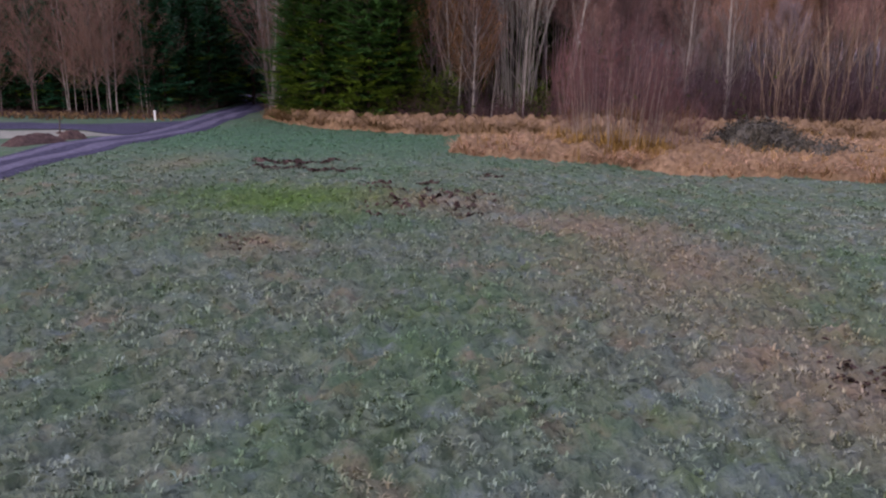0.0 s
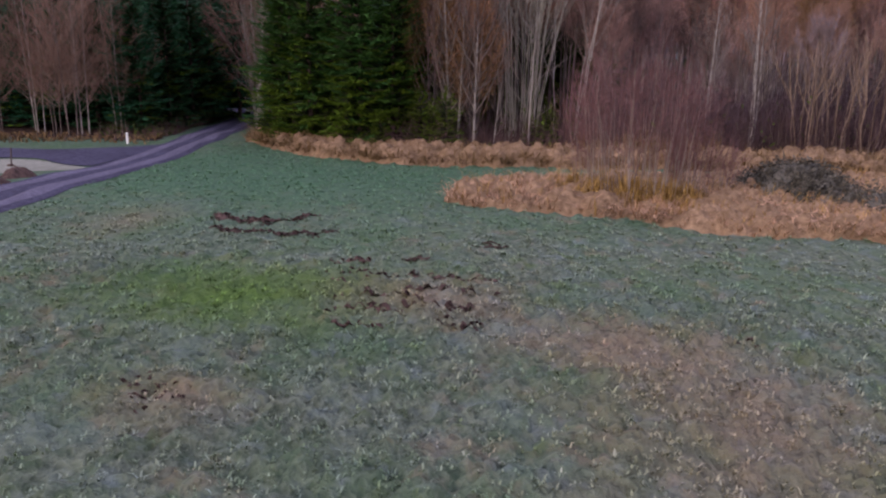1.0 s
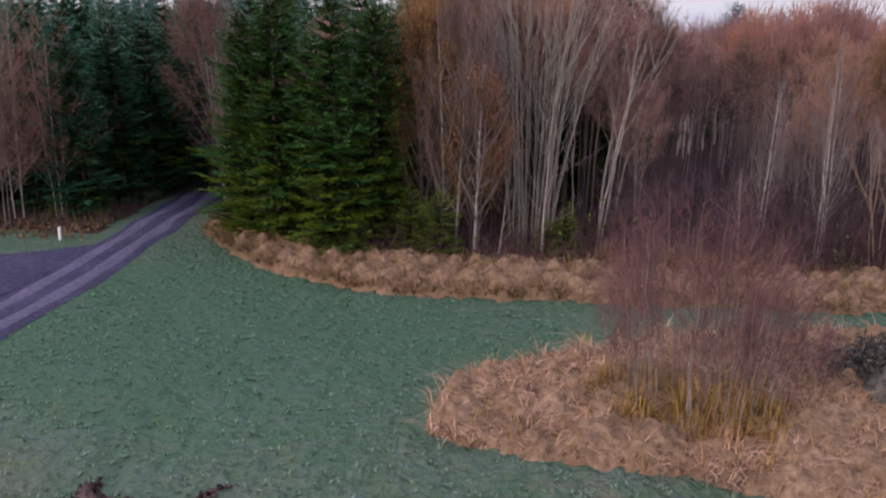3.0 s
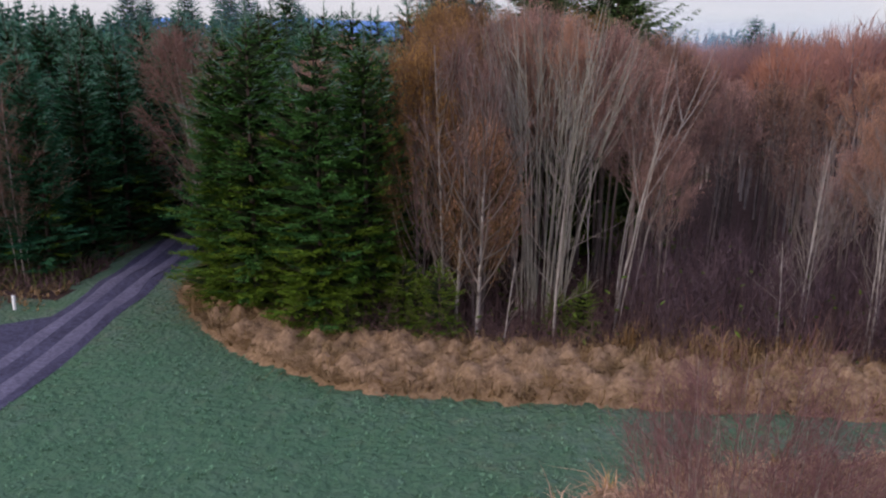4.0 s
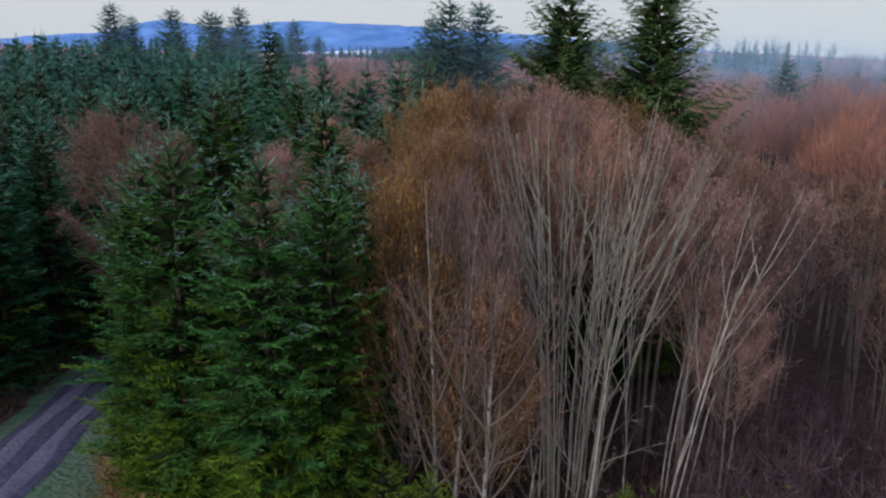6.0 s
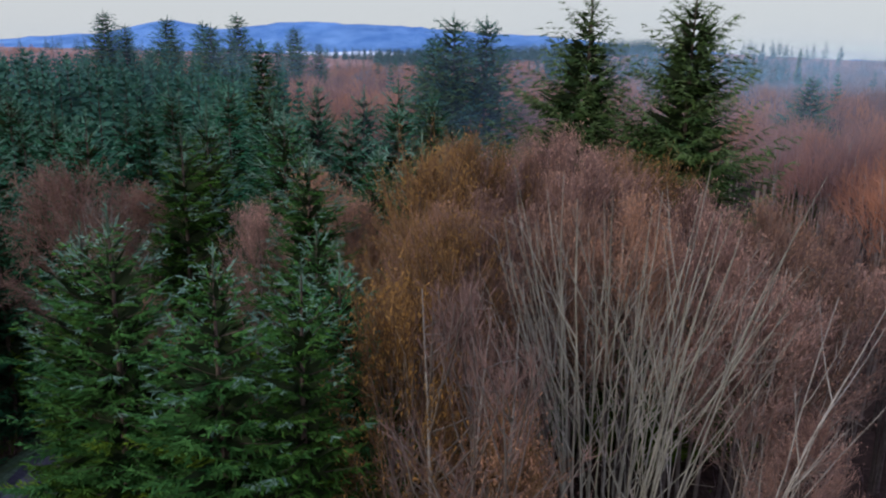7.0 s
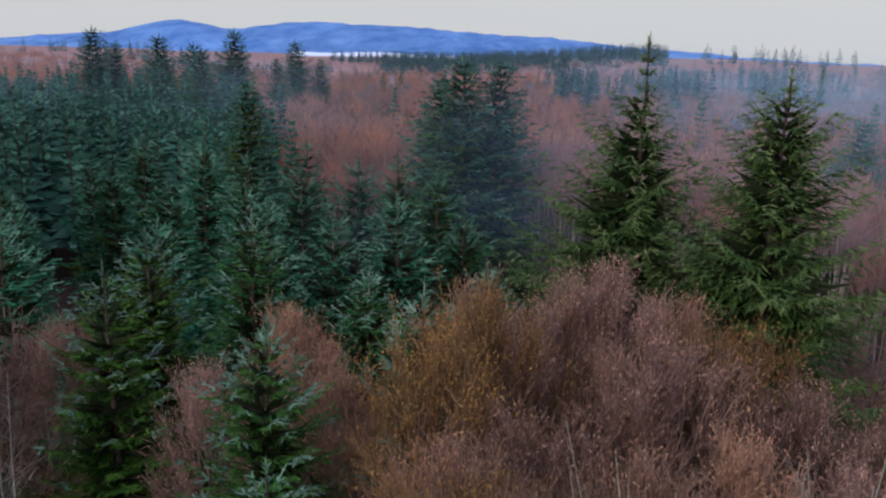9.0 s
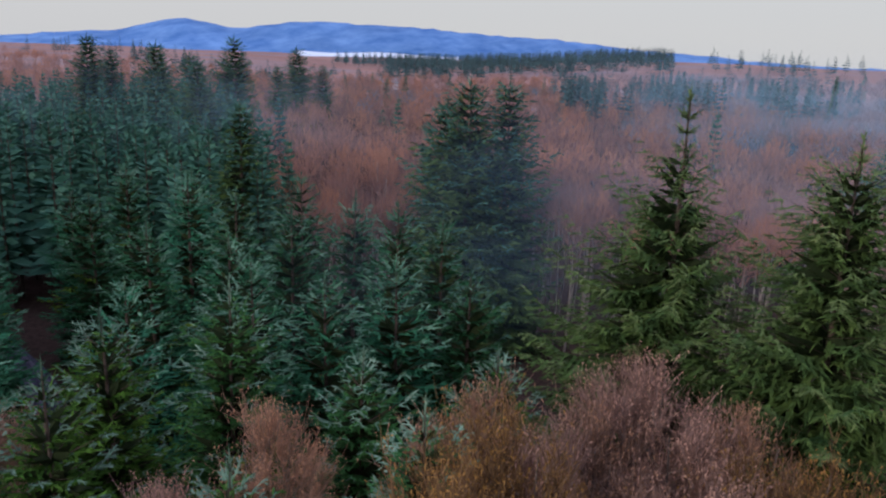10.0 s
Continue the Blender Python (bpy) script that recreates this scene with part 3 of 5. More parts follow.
def broadleaf_meshes(seed, h, stems, spread, lean_out, leafy, branchy=1.0, thick=1.0, twig=1.0, low=0.28, rise=0.75, bark=None, pale=False, limb=1.0, wide=1.0, leaf=None, twigs=None, upright=0.7, loose=0.42, blade=0.019, leafsize=0.06):
    """A bare alder or birch: stems, boughs, and a haze of twigs with some withered leaves."""
    r = np.random.RandomState(seed)
    trunks, boughs, crown = [], Soup(), Soup()
    for s_i in range(stems):
        az = r.rand() * 6.28 + s_i * 6.283 / stems
        foot = np.array([np.cos(az), np.sin(az), 0]) * spread * r.rand() ** 0.5
        H = h * (0.78 + 0.22 * r.rand()) if s_i else h
        t = np.linspace(0, 1, 10)
        away = np.array([np.cos(az), np.sin(az), 0]) * lean_out * H * (0.4 + 0.8 * r.rand())
        p = foot[None] + away[None] * (t ** 1.25)[:, None]
        p[:, 2] = t * H
        p[:, :2] += np.cumsum(r.normal(0, 0.022 * H / 10, (10, 2)), 0)
        rad = thick * (0.0085 * H / max(1, stems) ** 0.25 * (1 - t) ** 0.9 + 0.012)
        trunk = Soup()
        tube(trunk, p, rad, 6)
        trunks.append(("stem", trunk.mesh("stem", [bark or M_PALEBARK], True)))
        nb = int(15 * branchy * H / 11) + 3
        ts = low + (0.97 - low) * (np.arange(nb) + r.rand(nb)) / nb
        for tb in ts:
            base = np.array([np.interp(tb, t, p[:, c]) for c in range(3)])
            ba = r.rand() * 6.28
            L = wide * H * (0.11 + 0.24 * (1 - tb) ** 0.8) * (0.6 + 0.7 * r.rand())
            up = rise * (0.6 + 0.7 * r.rand())
            d = unit(np.array([np.cos(ba), np.sin(ba), up]))
            u = np.linspace(0, 1, 4)
            line = base[None] + d[None] * (u * L)[:, None]
            line[:, 2] += 0.12 * L * u ** 2
            line += np.cumsum(r.normal(0, 0.035 * L, (4, 3)), 0) * u[:, None]
            tube(boughs, line, thick * limb * (0.011 * L / 1.6 * (1 - u) + 0.006) + 0.002, 3)
            nt = int((7 + 7 * L) * twig)
            uu = 0.2 + 0.8 * r.rand(nt)
            tb0 = np.stack([np.interp(uu, u, line[:, c]) for c in range(3)], -1)
            td = unit(d[None] * 0.6 + r.normal(0, loose, (nt, 3)) + np.array([0, 0, upright]))
            tl = L * (0.18 + 0.26 * r.rand(nt))
            te = tb0 + td * tl[:, None]
            slivers(crown, tb0, te, blade, r, 0)
            for _ in range(2):
                k2 = tb0 + (te - tb0) * (0.25 + 0.75 * r.rand(nt, 1))
                e2 = k2 + unit(td * 0.8 + r.normal(0, loose, (nt, 3)) + np.array([0, 0, upright * 0.5])) * (tl * 0.5)[:, None]
                slivers(crown, k2, e2, blade * 0.75, r, 0)
                if leafy:
                    keep = r.rand(nt) < leafy
                    if keep.any():
                        lb = (k2 + (e2 - k2) * (0.4 + 0.6 * r.rand(nt, 1)))[keep]
                        ld = unit(r.normal(0, 0.6, (len(lb), 3)) - np.array([0, 0, 0.6]))
                        slivers(crown, lb, lb + ld * leafsize * (0.9 + 0.8 * r.rand(len(lb), 1)), leafsize * 0.85, r, 1)
    return trunks + [("branchwork", boughs.mesh("branchwork", [M_PALETWIG if pale else M_BRANCH], True)), ("crown", crown.mesh("crown", [twigs or (M_PALETWIG if pale else M_TWIG), leaf or M_LEAF]))]


def alder_meshes(seed, h, stems, limbs, twigs, leafy, twig_m, leaf_m, bark, R=1.95, mid=0.70, tall=0.23, low=0.46, blade=0.022, leafsize=0.054, nod=0.0, lean_out=0.05, branch_m=None, limb=1.0):
    """An alder in winter: slim stems, limbs sweeping up into a rounded crown, and fine upright twigs hung with withered leaves and catkins."""
    r = np.random.RandomState(seed)
    parts, boughs, crown = [], Soup(), Soup()
    heart = np.array([0, 0, mid * h])
    ph = r.rand(6) * 6.28
    for q in range(stems):
        az = q * 6.283 / stems + r.rand()
        d = np.array([np.cos(az), np.sin(az), 0])
        H = h * (0.84 + 0.08 * r.rand()) if q else h * 0.93
        t = np.linspace(0, 1, 9)
        p = d[None] * (0.35 * r.rand() + (lean_out * H * (0.4 + 0.8 * r.rand())) * t ** 1.3)[:, None]
        p[:, 2] = t * H
        p[:, :2] += np.cumsum(r.normal(0, 0.002 * H, (9, 2)), 0)
        trunk = Soup()
        tube(trunk, p, 0.0062 * h * (1 - t) ** 0.9 + 0.010, 6)
        parts.append(("stem", trunk.mesh("stem", [bark], True)))
        for k in range(limbs):
            tb = low + (0.93 - low) * (k + r.rand()) / limbs
            base = np.array([np.interp(tb, t, p[:, c]) for c in range(3)])
            ba = k * 2.4 + r.rand() * 1.2 + az
            el = -0.25 + 1.75 * ((tb - low) / (0.93 - low)) + r.normal(0, 0.22)
            bump_ = 1 + 0.14 * np.sin(2 * ba + ph[0]) + 0.12 * np.sin(3 * ba + 4 * el + ph[1]) + r.normal(0, 0.07)
            e = heart + np.array([np.cos(ba) * np.cos(el) * R, np.sin(ba) * np.cos(el) * R, np.sin(el) * tall * h]) * bump_ * 0.92
            e[2] = max(e[2], base[2] * 0.9 + 0.1 * h * (1 - 3 * nod))
            e[2] = min(e[2], h * 0.925)
            u = np.linspace(0, 1, 5)
            knee = base + (e - base) * np.array([0.62, 0.62, 0.36 + nod])
            line = ((1 - u) ** 2)[:, None] * base + (2 * u * (1 - u))[:, None] * knee + (u ** 2)[:, None] * e
            line += r.normal(0, 0.04, (5, 3)) * u[:, None]
            L = np.linalg.norm(e - base)
            tube(boughs, line, limb * (0.009 * (0.5 + L / 3) * (1 - u) + 0.006), 3)
            n = int(twigs * (0.6 + 0.25 * L))
            uu = 1 - 0.62 * r.rand(n) ** 1.2
            b = np.stack([np.interp(uu, u, line[:, c]) for c in range(3)], -1)
            away = unit((b - heart) / np.array([R, R, tall * h]))
            td = unit(away * 0.55 + r.normal(0, 0.42, (n, 3)) + np.array([0, 0, 0.75 - 2.2 * nod]))
            tl = 0.35 + 0.65 * r.rand(n)
            te = b + td * tl[:, None]
            slivers(crown, b, te, blade, r, 0)
            for _ in range(2):
                k2 = b + (te - b) * (0.2 + 0.75 * r.rand(n, 1))
                e2 = k2 + unit(td * 0.7 + r.normal(0, 0.4, (n, 3)) + np.array([0, 0, 0.4 - 1.4 * nod])) * (tl * 0.55)[:, None]
                slivers(crown, k2, e2, blade * 0.75, r, 0)
                # Pale leaves crowd upward, putting top light into the crown's colour.
                keep = r.rand(n) < leafy * (0.25 + 1.2 * np.clip((b[:, 2] - heart[2]) / (tall * h) + 0.3, 0, 1))
                if keep.any():
                    lb = (k2 + (e2 - k2) * (0.35 + 0.65 * r.rand(n, 1)))[keep]
                    ld = unit(r.normal(0, 0.4, (len(lb), 3)) - np.array([0, 0, 0.7]))
                    slivers(crown, lb, lb + ld * leafsize * (1.1 + 1.0 * r.rand(len(lb), 1)), leafsize * 0.55, r, 1)
    return parts + [("branchwork", boughs.mesh("branchwork", [branch_m or M_BRANCH], True)), ("crown", crown.mesh("crown", [twig_m, leaf_m]))]


def pole_meshes(seed, h, stems, foot, fan, bark, twig_m, forks=3, curl=0.02, thick=1.0, one_side=None, blade=0.016):
    """A clump of slim poles out of one stool, fanning upward and forking into long steep branches."""
    r = np.random.RandomState(seed)
    parts, fine = [], Soup()
    for q in range(stems):
        az = (q + r.rand()) * 6.283 / stems if one_side is None else one_side + r.normal(0, 1.0)
        d = np.array([np.cos(az), np.sin(az), 0])
        H = h * (0.76 + 0.24 * r.rand())
        t = np.linspace(0, 1, 9)
        reach = fan * (0.15 + 0.95 * r.rand()) * H / h
        p = d[None] * (foot * r.rand() ** 0.5 + reach * (0.35 * t + 0.65 * t ** 1.8))[:, None]
        p[:, 2] = t * H
        p[:, :2] += np.cumsum(r.normal(0, curl * H / 9, (9, 2)), 0)
        s = Soup()
        tube(s, p, thick * (0.040 * (H / 12) * (1 - t) ** 0.8 + 0.010), 6)
        for k in range(forks + int(2 * r.rand())):
            tb = 0.34 + 0.45 * r.rand()
            b = np.array([np.interp(tb, t, p[:, c]) for c in range(3)])
            fa = az + r.normal(0, 1.1)
            L = (1 - tb) * H * (0.55 + 0.45 * r.rand())
            u = np.linspace(0, 1, 5)
            o = np.array([np.cos(fa), np.sin(fa), 0])
            line = b[None] + o[None] * (L * (0.34 + 0.16 * r.rand()) * u ** 0.85)[:, None]
            line[:, 2] += L * u * 0.92
            line[:, :2] += np.cumsum(r.normal(0, curl * L / 5, (5, 2)), 0) * u[:, None]
            tube(s, line, thick * (0.018 * (1 - u) + 0.007), 4)
            n = 9
            uu = 0.3 + 0.7 * r.rand(n)
            tb0 = np.stack([np.interp(uu, u, line[:, c]) for c in range(3)], -1)
            slivers(fine, tb0, tb0 + unit(r.normal(0, 0.5, (n, 3)) + o * 0.4 + [0, 0, 0.8]) * (0.3 + 0.6 * r.rand(n, 1)), blade, r)
        parts.append(("stem", s.mesh("stem", [bark], True)))
    return parts + [("crown", fine.mesh("crown", [twig_m]))]


def proto(name, meshes, label, category, group):
    return {"name": name, "meshes": meshes, "label": label, "category": category, "group": group, "root": None}


FIRS = [proto("fir_tree", list(zip(("trunk", "crown"), conifer_meshes(20 + i, 13.0, (2.2, 2.3, 2.1, 2.2, 2.4)[i], 0.42, (M_NEEDLE, M_FROST), slope=0.66, frost=0.16 if i < 3 else 0.34, spray=0.20, barbs=4))),
              "young green fir with frosted blue-green branch tips", "fir tree", "firs of the wood") for i in range(5)]
LITE = [proto("plantation_fir", list(zip(("trunk", "crown"), conifer_meshes(30 + i, 13.0, 2.25, 0.54, (M_PLANT, M_PLANTTIP), slope=0.62, frost=0.34, spray=0.31, barbs=2, mossy=0.15, fine=1.4))),
              "close-grown green plantation fir with frosted tips", "fir tree", "firs beyond the road") for i in range(4)]
DARKS = [proto("dark_fir_tree", list(zip(("trunk", "crown"), conifer_meshes(40 + i, 19.0, 5.2 + 0.2 * i, 0.42, (M_DKNEEDLE, M_DKTIP), slope=0.80 - 0.08 * i, lead=0.6 + 0.8 * i, droop=0.26, thin=1.25, frost=0.55, spray=0.25, barbs=6, mossy=0.8, fine=0.75))),
               "tall dark fir with drooping olive-green boughs above the canopy", "fir tree", "tall firs above the canopy") for i in range(2)]
DARKL = [proto("far_dark_fir_tree", list(zip(("trunk", "crown"), conifer_meshes(48 + i, 19.0, 4.4 - 1.4 * i, 0.58, (M_DKNEEDLE, M_FARFIR), slope=0.66 - 0.06 * i, droop=0.14, thin=1.3, frost=0.6, spray=0.5, barbs=2, mossy=0, fine=1.6))),
               "tall dark fir standing out of the distant wood", "fir tree", "tall firs above the canopy") for i in range(2)]
SAPLING = [proto("fir_sapling", list(zip(("trunk", "crown"), conifer_meshes(60, 4.0, 1.3, 0.26, (M_YOUNG, M_YOUNG), slope=0.7, spray=0.17))),
                 "small yellow-green fir sapling at the wood's edge", "fir tree", "saplings at the wood's edge")]
ALDER_LOOKS = ((M_TWIG, M_LEAF, 0.9, "alder with slim stems and withered red-brown foliage"), (M_GOLDTWIG, M_GOLD, 0.9, "slim alder with a crown of golden-brown withered foliage"),
               (M_GREYTWIG, M_LEAF, 0.35, "bare grey-pink alder with few withered leaves"), (M_PINKTWIG, M_PINKLEAF, 0.9, "slim alder with a crown of pinkish withered foliage"))
ALDERS = [proto("alder_tree", alder_meshes(70 + i, 12.6, 3, 17, 38, look_[2] * 0.75, look_[0], look_[1], M_DULLBARK), look_[3], "alder tree", "alders of the wood") for i, look_ in enumerate(ALDER_LOOKS)]
BACKS = [proto("alder_tree", alder_meshes(170 + i, 12.6, 3, 11, 20, look_[2] * 0.7, look_[0], look_[1], M_DULLBARK, blade=0.04, leafsize=0.085), look_[3], "alder tree", "alders of the wood") for i, look_ in enumerate(ALDER_LOOKS)]
LEAFY = [proto("leafy_alder_tree", alder_meshes(85 + i, (11.5, 9.0)[i], 4, 16, 34, 0.8, M_GOLDTWIG, (M_GOLD, M_LEAF)[i], M_DULLBARK, R=(2.0, 1.7)[i], mid=0.60, tall=0.40, low=0.14, leafsize=0.075), "broad many-stemmed alder hung with golden-brown withered leaves",
               "alder tree", "leafy alders at the wood's edge") for i in range(2)]
BIRCH = [proto("birch_tree", broadleaf_meshes(90, 12.0, 2, 0.3, 0.045, 0.0, 2.6, 0.85, 0.34, 0.12, 0.75, pale=True, limb=1.15, blade=0.02, wide=0.72), "bare white-barked birch at the wood's edge", "birch tree",
               "birches at the wood's edge")]
FEATHER = [proto("alder_tree", alder_meshes(190 + i, (11.6, 12.0)[i], 1 + i, 36, 13, 0.12, M_PINKTWIG, M_DULLLEAF, M_PALEBARK, R=(1.9, 2.0)[i], mid=0.50, tall=0.45, low=0.15, blade=0.02, branch_m=M_PALETWIG, limb=2.1), "pale-stemmed bare alder with ascending pale limbs at the wood's edge",
                 "alder tree", "alders at the wood's edge") for i in range(2)]
THIN = [proto("young_birch_tree", broadleaf_meshes(98, 7.5, 1, 0.1, 0.16, 0.0, 1.6, 0.85, 0.4, 0.2, 1.0, pale=True, limb=0.9, blade=0.018), "thin leaning white-barked young birch", "birch tree", "young birches in front of the wood")]
POLES = [proto("maple_clump", pole_meshes(110, 14.0, 32, 1.0, 2.9, M_MAPLE, M_PALETWIG, curl=0.035, thick=0.66), "clump of tall slim green-grey bare poles fanning upward", "maple tree", "pole clumps"),
         proto("maple_clump", pole_meshes(111, 11.5, 7, 1.3, 2.2, M_PALEBARK, M_PALETWIG, curl=0.05, thick=0.72, one_side=0.0), "clump of pale bare poles leaning out of the wood", "maple tree", "pole clumps")]
CURVED = [proto("crooked_alder", pole_meshes(115 + i, 7.5, 8, 0.8, 1.6, M_TANBARK, M_TWIG, forks=2, curl=0.09, thick=0.95), "crooked tan-stemmed young alder clump at the wood's edge", "alder tree", "crooked alders") for i in range(2)]
SLIM = [proto("slim_birch_tree", broadleaf_meshes(101 + i, 12.0, 4, 0.5, 0.06, 0.0, 1.6, 0.5, 0.9, 0.16, 0.9, twigs=M_TWIG, bark=(M_DULLBARK, M_PALEBARK)[i], blade=0.02, wide=0.9), "slim pale-stemmed birch with reddish twigs beside the road", "birch tree", "birches beyond the road") for i in range(2)]
VASE = [proto("birch_tree", broadleaf_meshes(95, 12.0, 3, 0.35, 0.05, 0.0, 1.2, 0.7, 0.35, 0.22, 1.7, pale=True, limb=1.3, blade=0.018, wide=0.8, upright=1.0, loose=0.4), "bare pale birch with steep upswept branches at the wood's edge", "birch tree", "birches at the wood's edge")]
ROADSIDE = [proto("leafy_birch_tree", alder_meshes(87, 12.4, 3, 18, 36, 0.75, M_TWIG, M_DULLLEAF, M_PALEBARK, R=2.3, mid=0.58, tall=0.42, low=0.16, nod=0.22, leafsize=0.08), "broad birch leaning over the road, hung with pinkish withered foliage", "birch tree", "birches at the wood's edge")]

# the firs between the road and the alders
r = np.random.RandomState(5)
EDGE_FIRS = [(-9.2, 49.9, 11.4), (-8.3, 48.9, 12.0), (-6.9, 47.9, 12.6), (-5.3, 48.3, 11.8), (-3.9, 46.9, 13.2), (-2.2, 47.4, 12.2), (-2.0, 49.5, 13.0), (-3.6, 53.0, 12.4),
                          (-4.9, 56.2, 13.2), (-10.5, 58.7, 13.5), (-10.9, 61.7, 13.5), (-8.9, 65.2, 13.2), (-4.3, 63.6, 12.3), (-1.6, 58.8, 12.9), (-0.4, 63.8, 12.6),
             (-13.0, 66.2, 13.0), (-12.0, 71.8, 13.6), (-10.0, 69.4, 13.2), (-10.5, 75.0, 13.9), (-6.6, 67.6, 13.4), (-8.6, 78.3, 13.5), (-4.6, 69.4, 13.5), (-5.4, 73.4, 13.8),
             (-3.6, 73.5, 14.4), (-2.2, 71.0, 12.4), (-14.8, 79.0, 13.6), (-18.6, 81.5, 13.2), (-21.0, 86.5, 13.6), (-16.4, 73.6, 12.8), (-13.2, 84.0, 13.8), (-16.8, 62.6, 12.6)]
for i, (x, y, hh) in enumerate(EDGE_FIRS):
    put(FIRS[:3] if i < 8 else FIRS[3:] if i < 15 else LITE, i, x, y, hh / 13.0, r.rand() * 360)
# the firs beyond the road
for i, (x, y) in enumerate([(a + r.normal(0, 0.5), b + r.normal(0, 0.5)) for b in np.arange(53.5, 88, 3.7) for a in np.arange(-20.5 - 0.16 * (b - 53), -36.5, -3.5)]):
    if abs(x - float(road_mid(y))) > 2.6:
        put(LITE, i, x, y, (10.2 + 1.7 * r.rand() + 1.4 * (y > 62)) / 13.0, r.rand() * 360)
for i, (x, y, hh) in enumerate(((-19.3, 52.4, 9.5), (-18.9, 55.6, 10.5), (-18.8, 59.0, 11.0), (-18.9, 62.4, 11.5), (-19.4, 66.0, 12.0))):
    put(LITE, i, x, y, hh / 13.0, i * 77)
put(DARKS, 0, 8.1, 64.2, 1.0, 20)
put(DARKS, 1, 4.2, 66.2, 1.05, 70)
put(DARKL, 0, -5.4, 95.0, 1.02, 130)
put(DARKL, 0, -3.0, 97.0, 1.0, 200)
put(DARKL, 0, -7.4, 98.0, 0.92, 20)
put(DARKL, 1, -21.5, 95.0, 0.9, 250)
put(DARKS, 1, 6.4, 62.4, 0.62, 300)
for i, (x, y, hh) in enumerate([(-69, 150, 21.5), (-66, 151, 22), (-57.6, 149, 20.8), (-43.8, 132, 22), (-54.2, 168, 22.2), (-47.6, 170, 20), (-51.4, 190, 20.9), (-46.8, 192, 20), (-41, 128, 19), (-61, 156, 20), (26, 108, 15)]):
    put(DARKL, i, x, y, (hh - float(height(x, y))) / 19.0, i * 50)
put(DARKL, 1, 59.4, 230, 0.5, 40, (0, 0), 2.3)
for x, y, s in ((0.9, 46.2, 0.9), (0.0, 46.4, 0.75), (-0.6, 46.9, 1.0), (-2.6, 46.0, 0.6), (6.3, 47.8, 0.75), (5.4, 48.0, 0.6), (-8.9, 48.6, 0.6)):
    put(SAPLING, 0, x, y, s, x * 90)

# birches and alders along the edge
put(FEATHER, 0, 2.15, 46.5, 1.0, 40)
put(FEATHER, 1, 1.2, 47.6, 1.0, 150)
put(VASE, 0, 16.8, 47.3, 0.80, 0)
put(VASE, 0, 14.5, 48.7, 0.86, 200)
put(ROADSIDE, 0, -13.9, 58.4, 1.0, 80, (0, -7))
put(ROADSIDE, 0, -14.0, 60.4, 0.9, 190, (0, -5))
put(BIRCH, 0, -13.2, 57.2, 0.9, 170, (0, -7))
for i, (x, y, s) in enumerate([(-21.8, 49.0, 0.86), (-22.6, 51.3, 0.92), (-23.2, 49.6, 0.84), (-25.0, 50.6, 0.9), (-27.5, 50.2, 0.95), (-20.6, 52.2, 0.9), (-30.5, 51.0, 0.9)]):
    put(SLIM, i, x, y, s, i * 77)
put(POLES, 0, 4.7, 49.7, 1.0, 0)
put(POLES, 1, 7.2, 49.8, 1.0, 10, (0, 3))
for i, (x, y, s) in enumerate(((19.2, 47.0, 1.0), (20.7, 47.4, 0.9), (22.4, 47.0, 1.05), (25.0, 48.0, 1.1))):
    put(CURVED, i, x, y, s, i * 100)
for i, (x, y) in enumerate(((11.4, 58.4), (12.2, 61.4), (12.8, 65.6), (15.4, 67.8), (18.2, 66.6), (13.4, 69.8), (16.6, 71.0), (20.6, 70.0), (11.6, 73.0), (14.6, 74.6))):
    put(BACKS, (3, 0, 3)[i % 3], x, y, 0.85 + 0.02 * (i % 4), i * 83)
put(THIN, 0, 5.2, 47.2, 1.0, 20)
put(THIN, 0, 3.3, 46.4, 0.55, 120)
put(THIN, 0, 13.4, 47.0, 0.6, 200)
put(LEAFY, 0, -0.3, 48.7, 0.98, 10)
put(LEAFY, 1, 2.2, 48.3, 0.95, 80)
put(ALDERS, 1, 0.3, 51.6, 1.0, 10)
for x, y, k, s in ((1.6, 52.2, 0, 0.98), (3.4, 53.4, 0, 1.02), (5.4, 53.6, 0, 1.04), (7.4, 53.4, 3, 1.0), (9.6, 52.6, 0, 0.96), (8.4, 51.2, 3, 0.90), (1.2, 54.6, 3, 1.0), (9.4, 49.8, 3, 0.66)):
    put(ALDERS, k, x, y, s, x * 70)
for i, (x, y, s, ln) in enumerate([(20.3, 50.8, 0.72, 6), (22.4, 55.0, 0.85, -5), (20.4, 47.6, 0.62, 8), (24.5, 50.0, 0.7, -6), (18.2, 51.5, 0.8, 3), (28, 48.5, 0.8, 0), (16.6, 53.2, 0.8, 2), (9.4, 54.2, 0.82, 2)]):
    put(ALDERS, i, x, y, s, i * 61, (0, ln))
k = 0
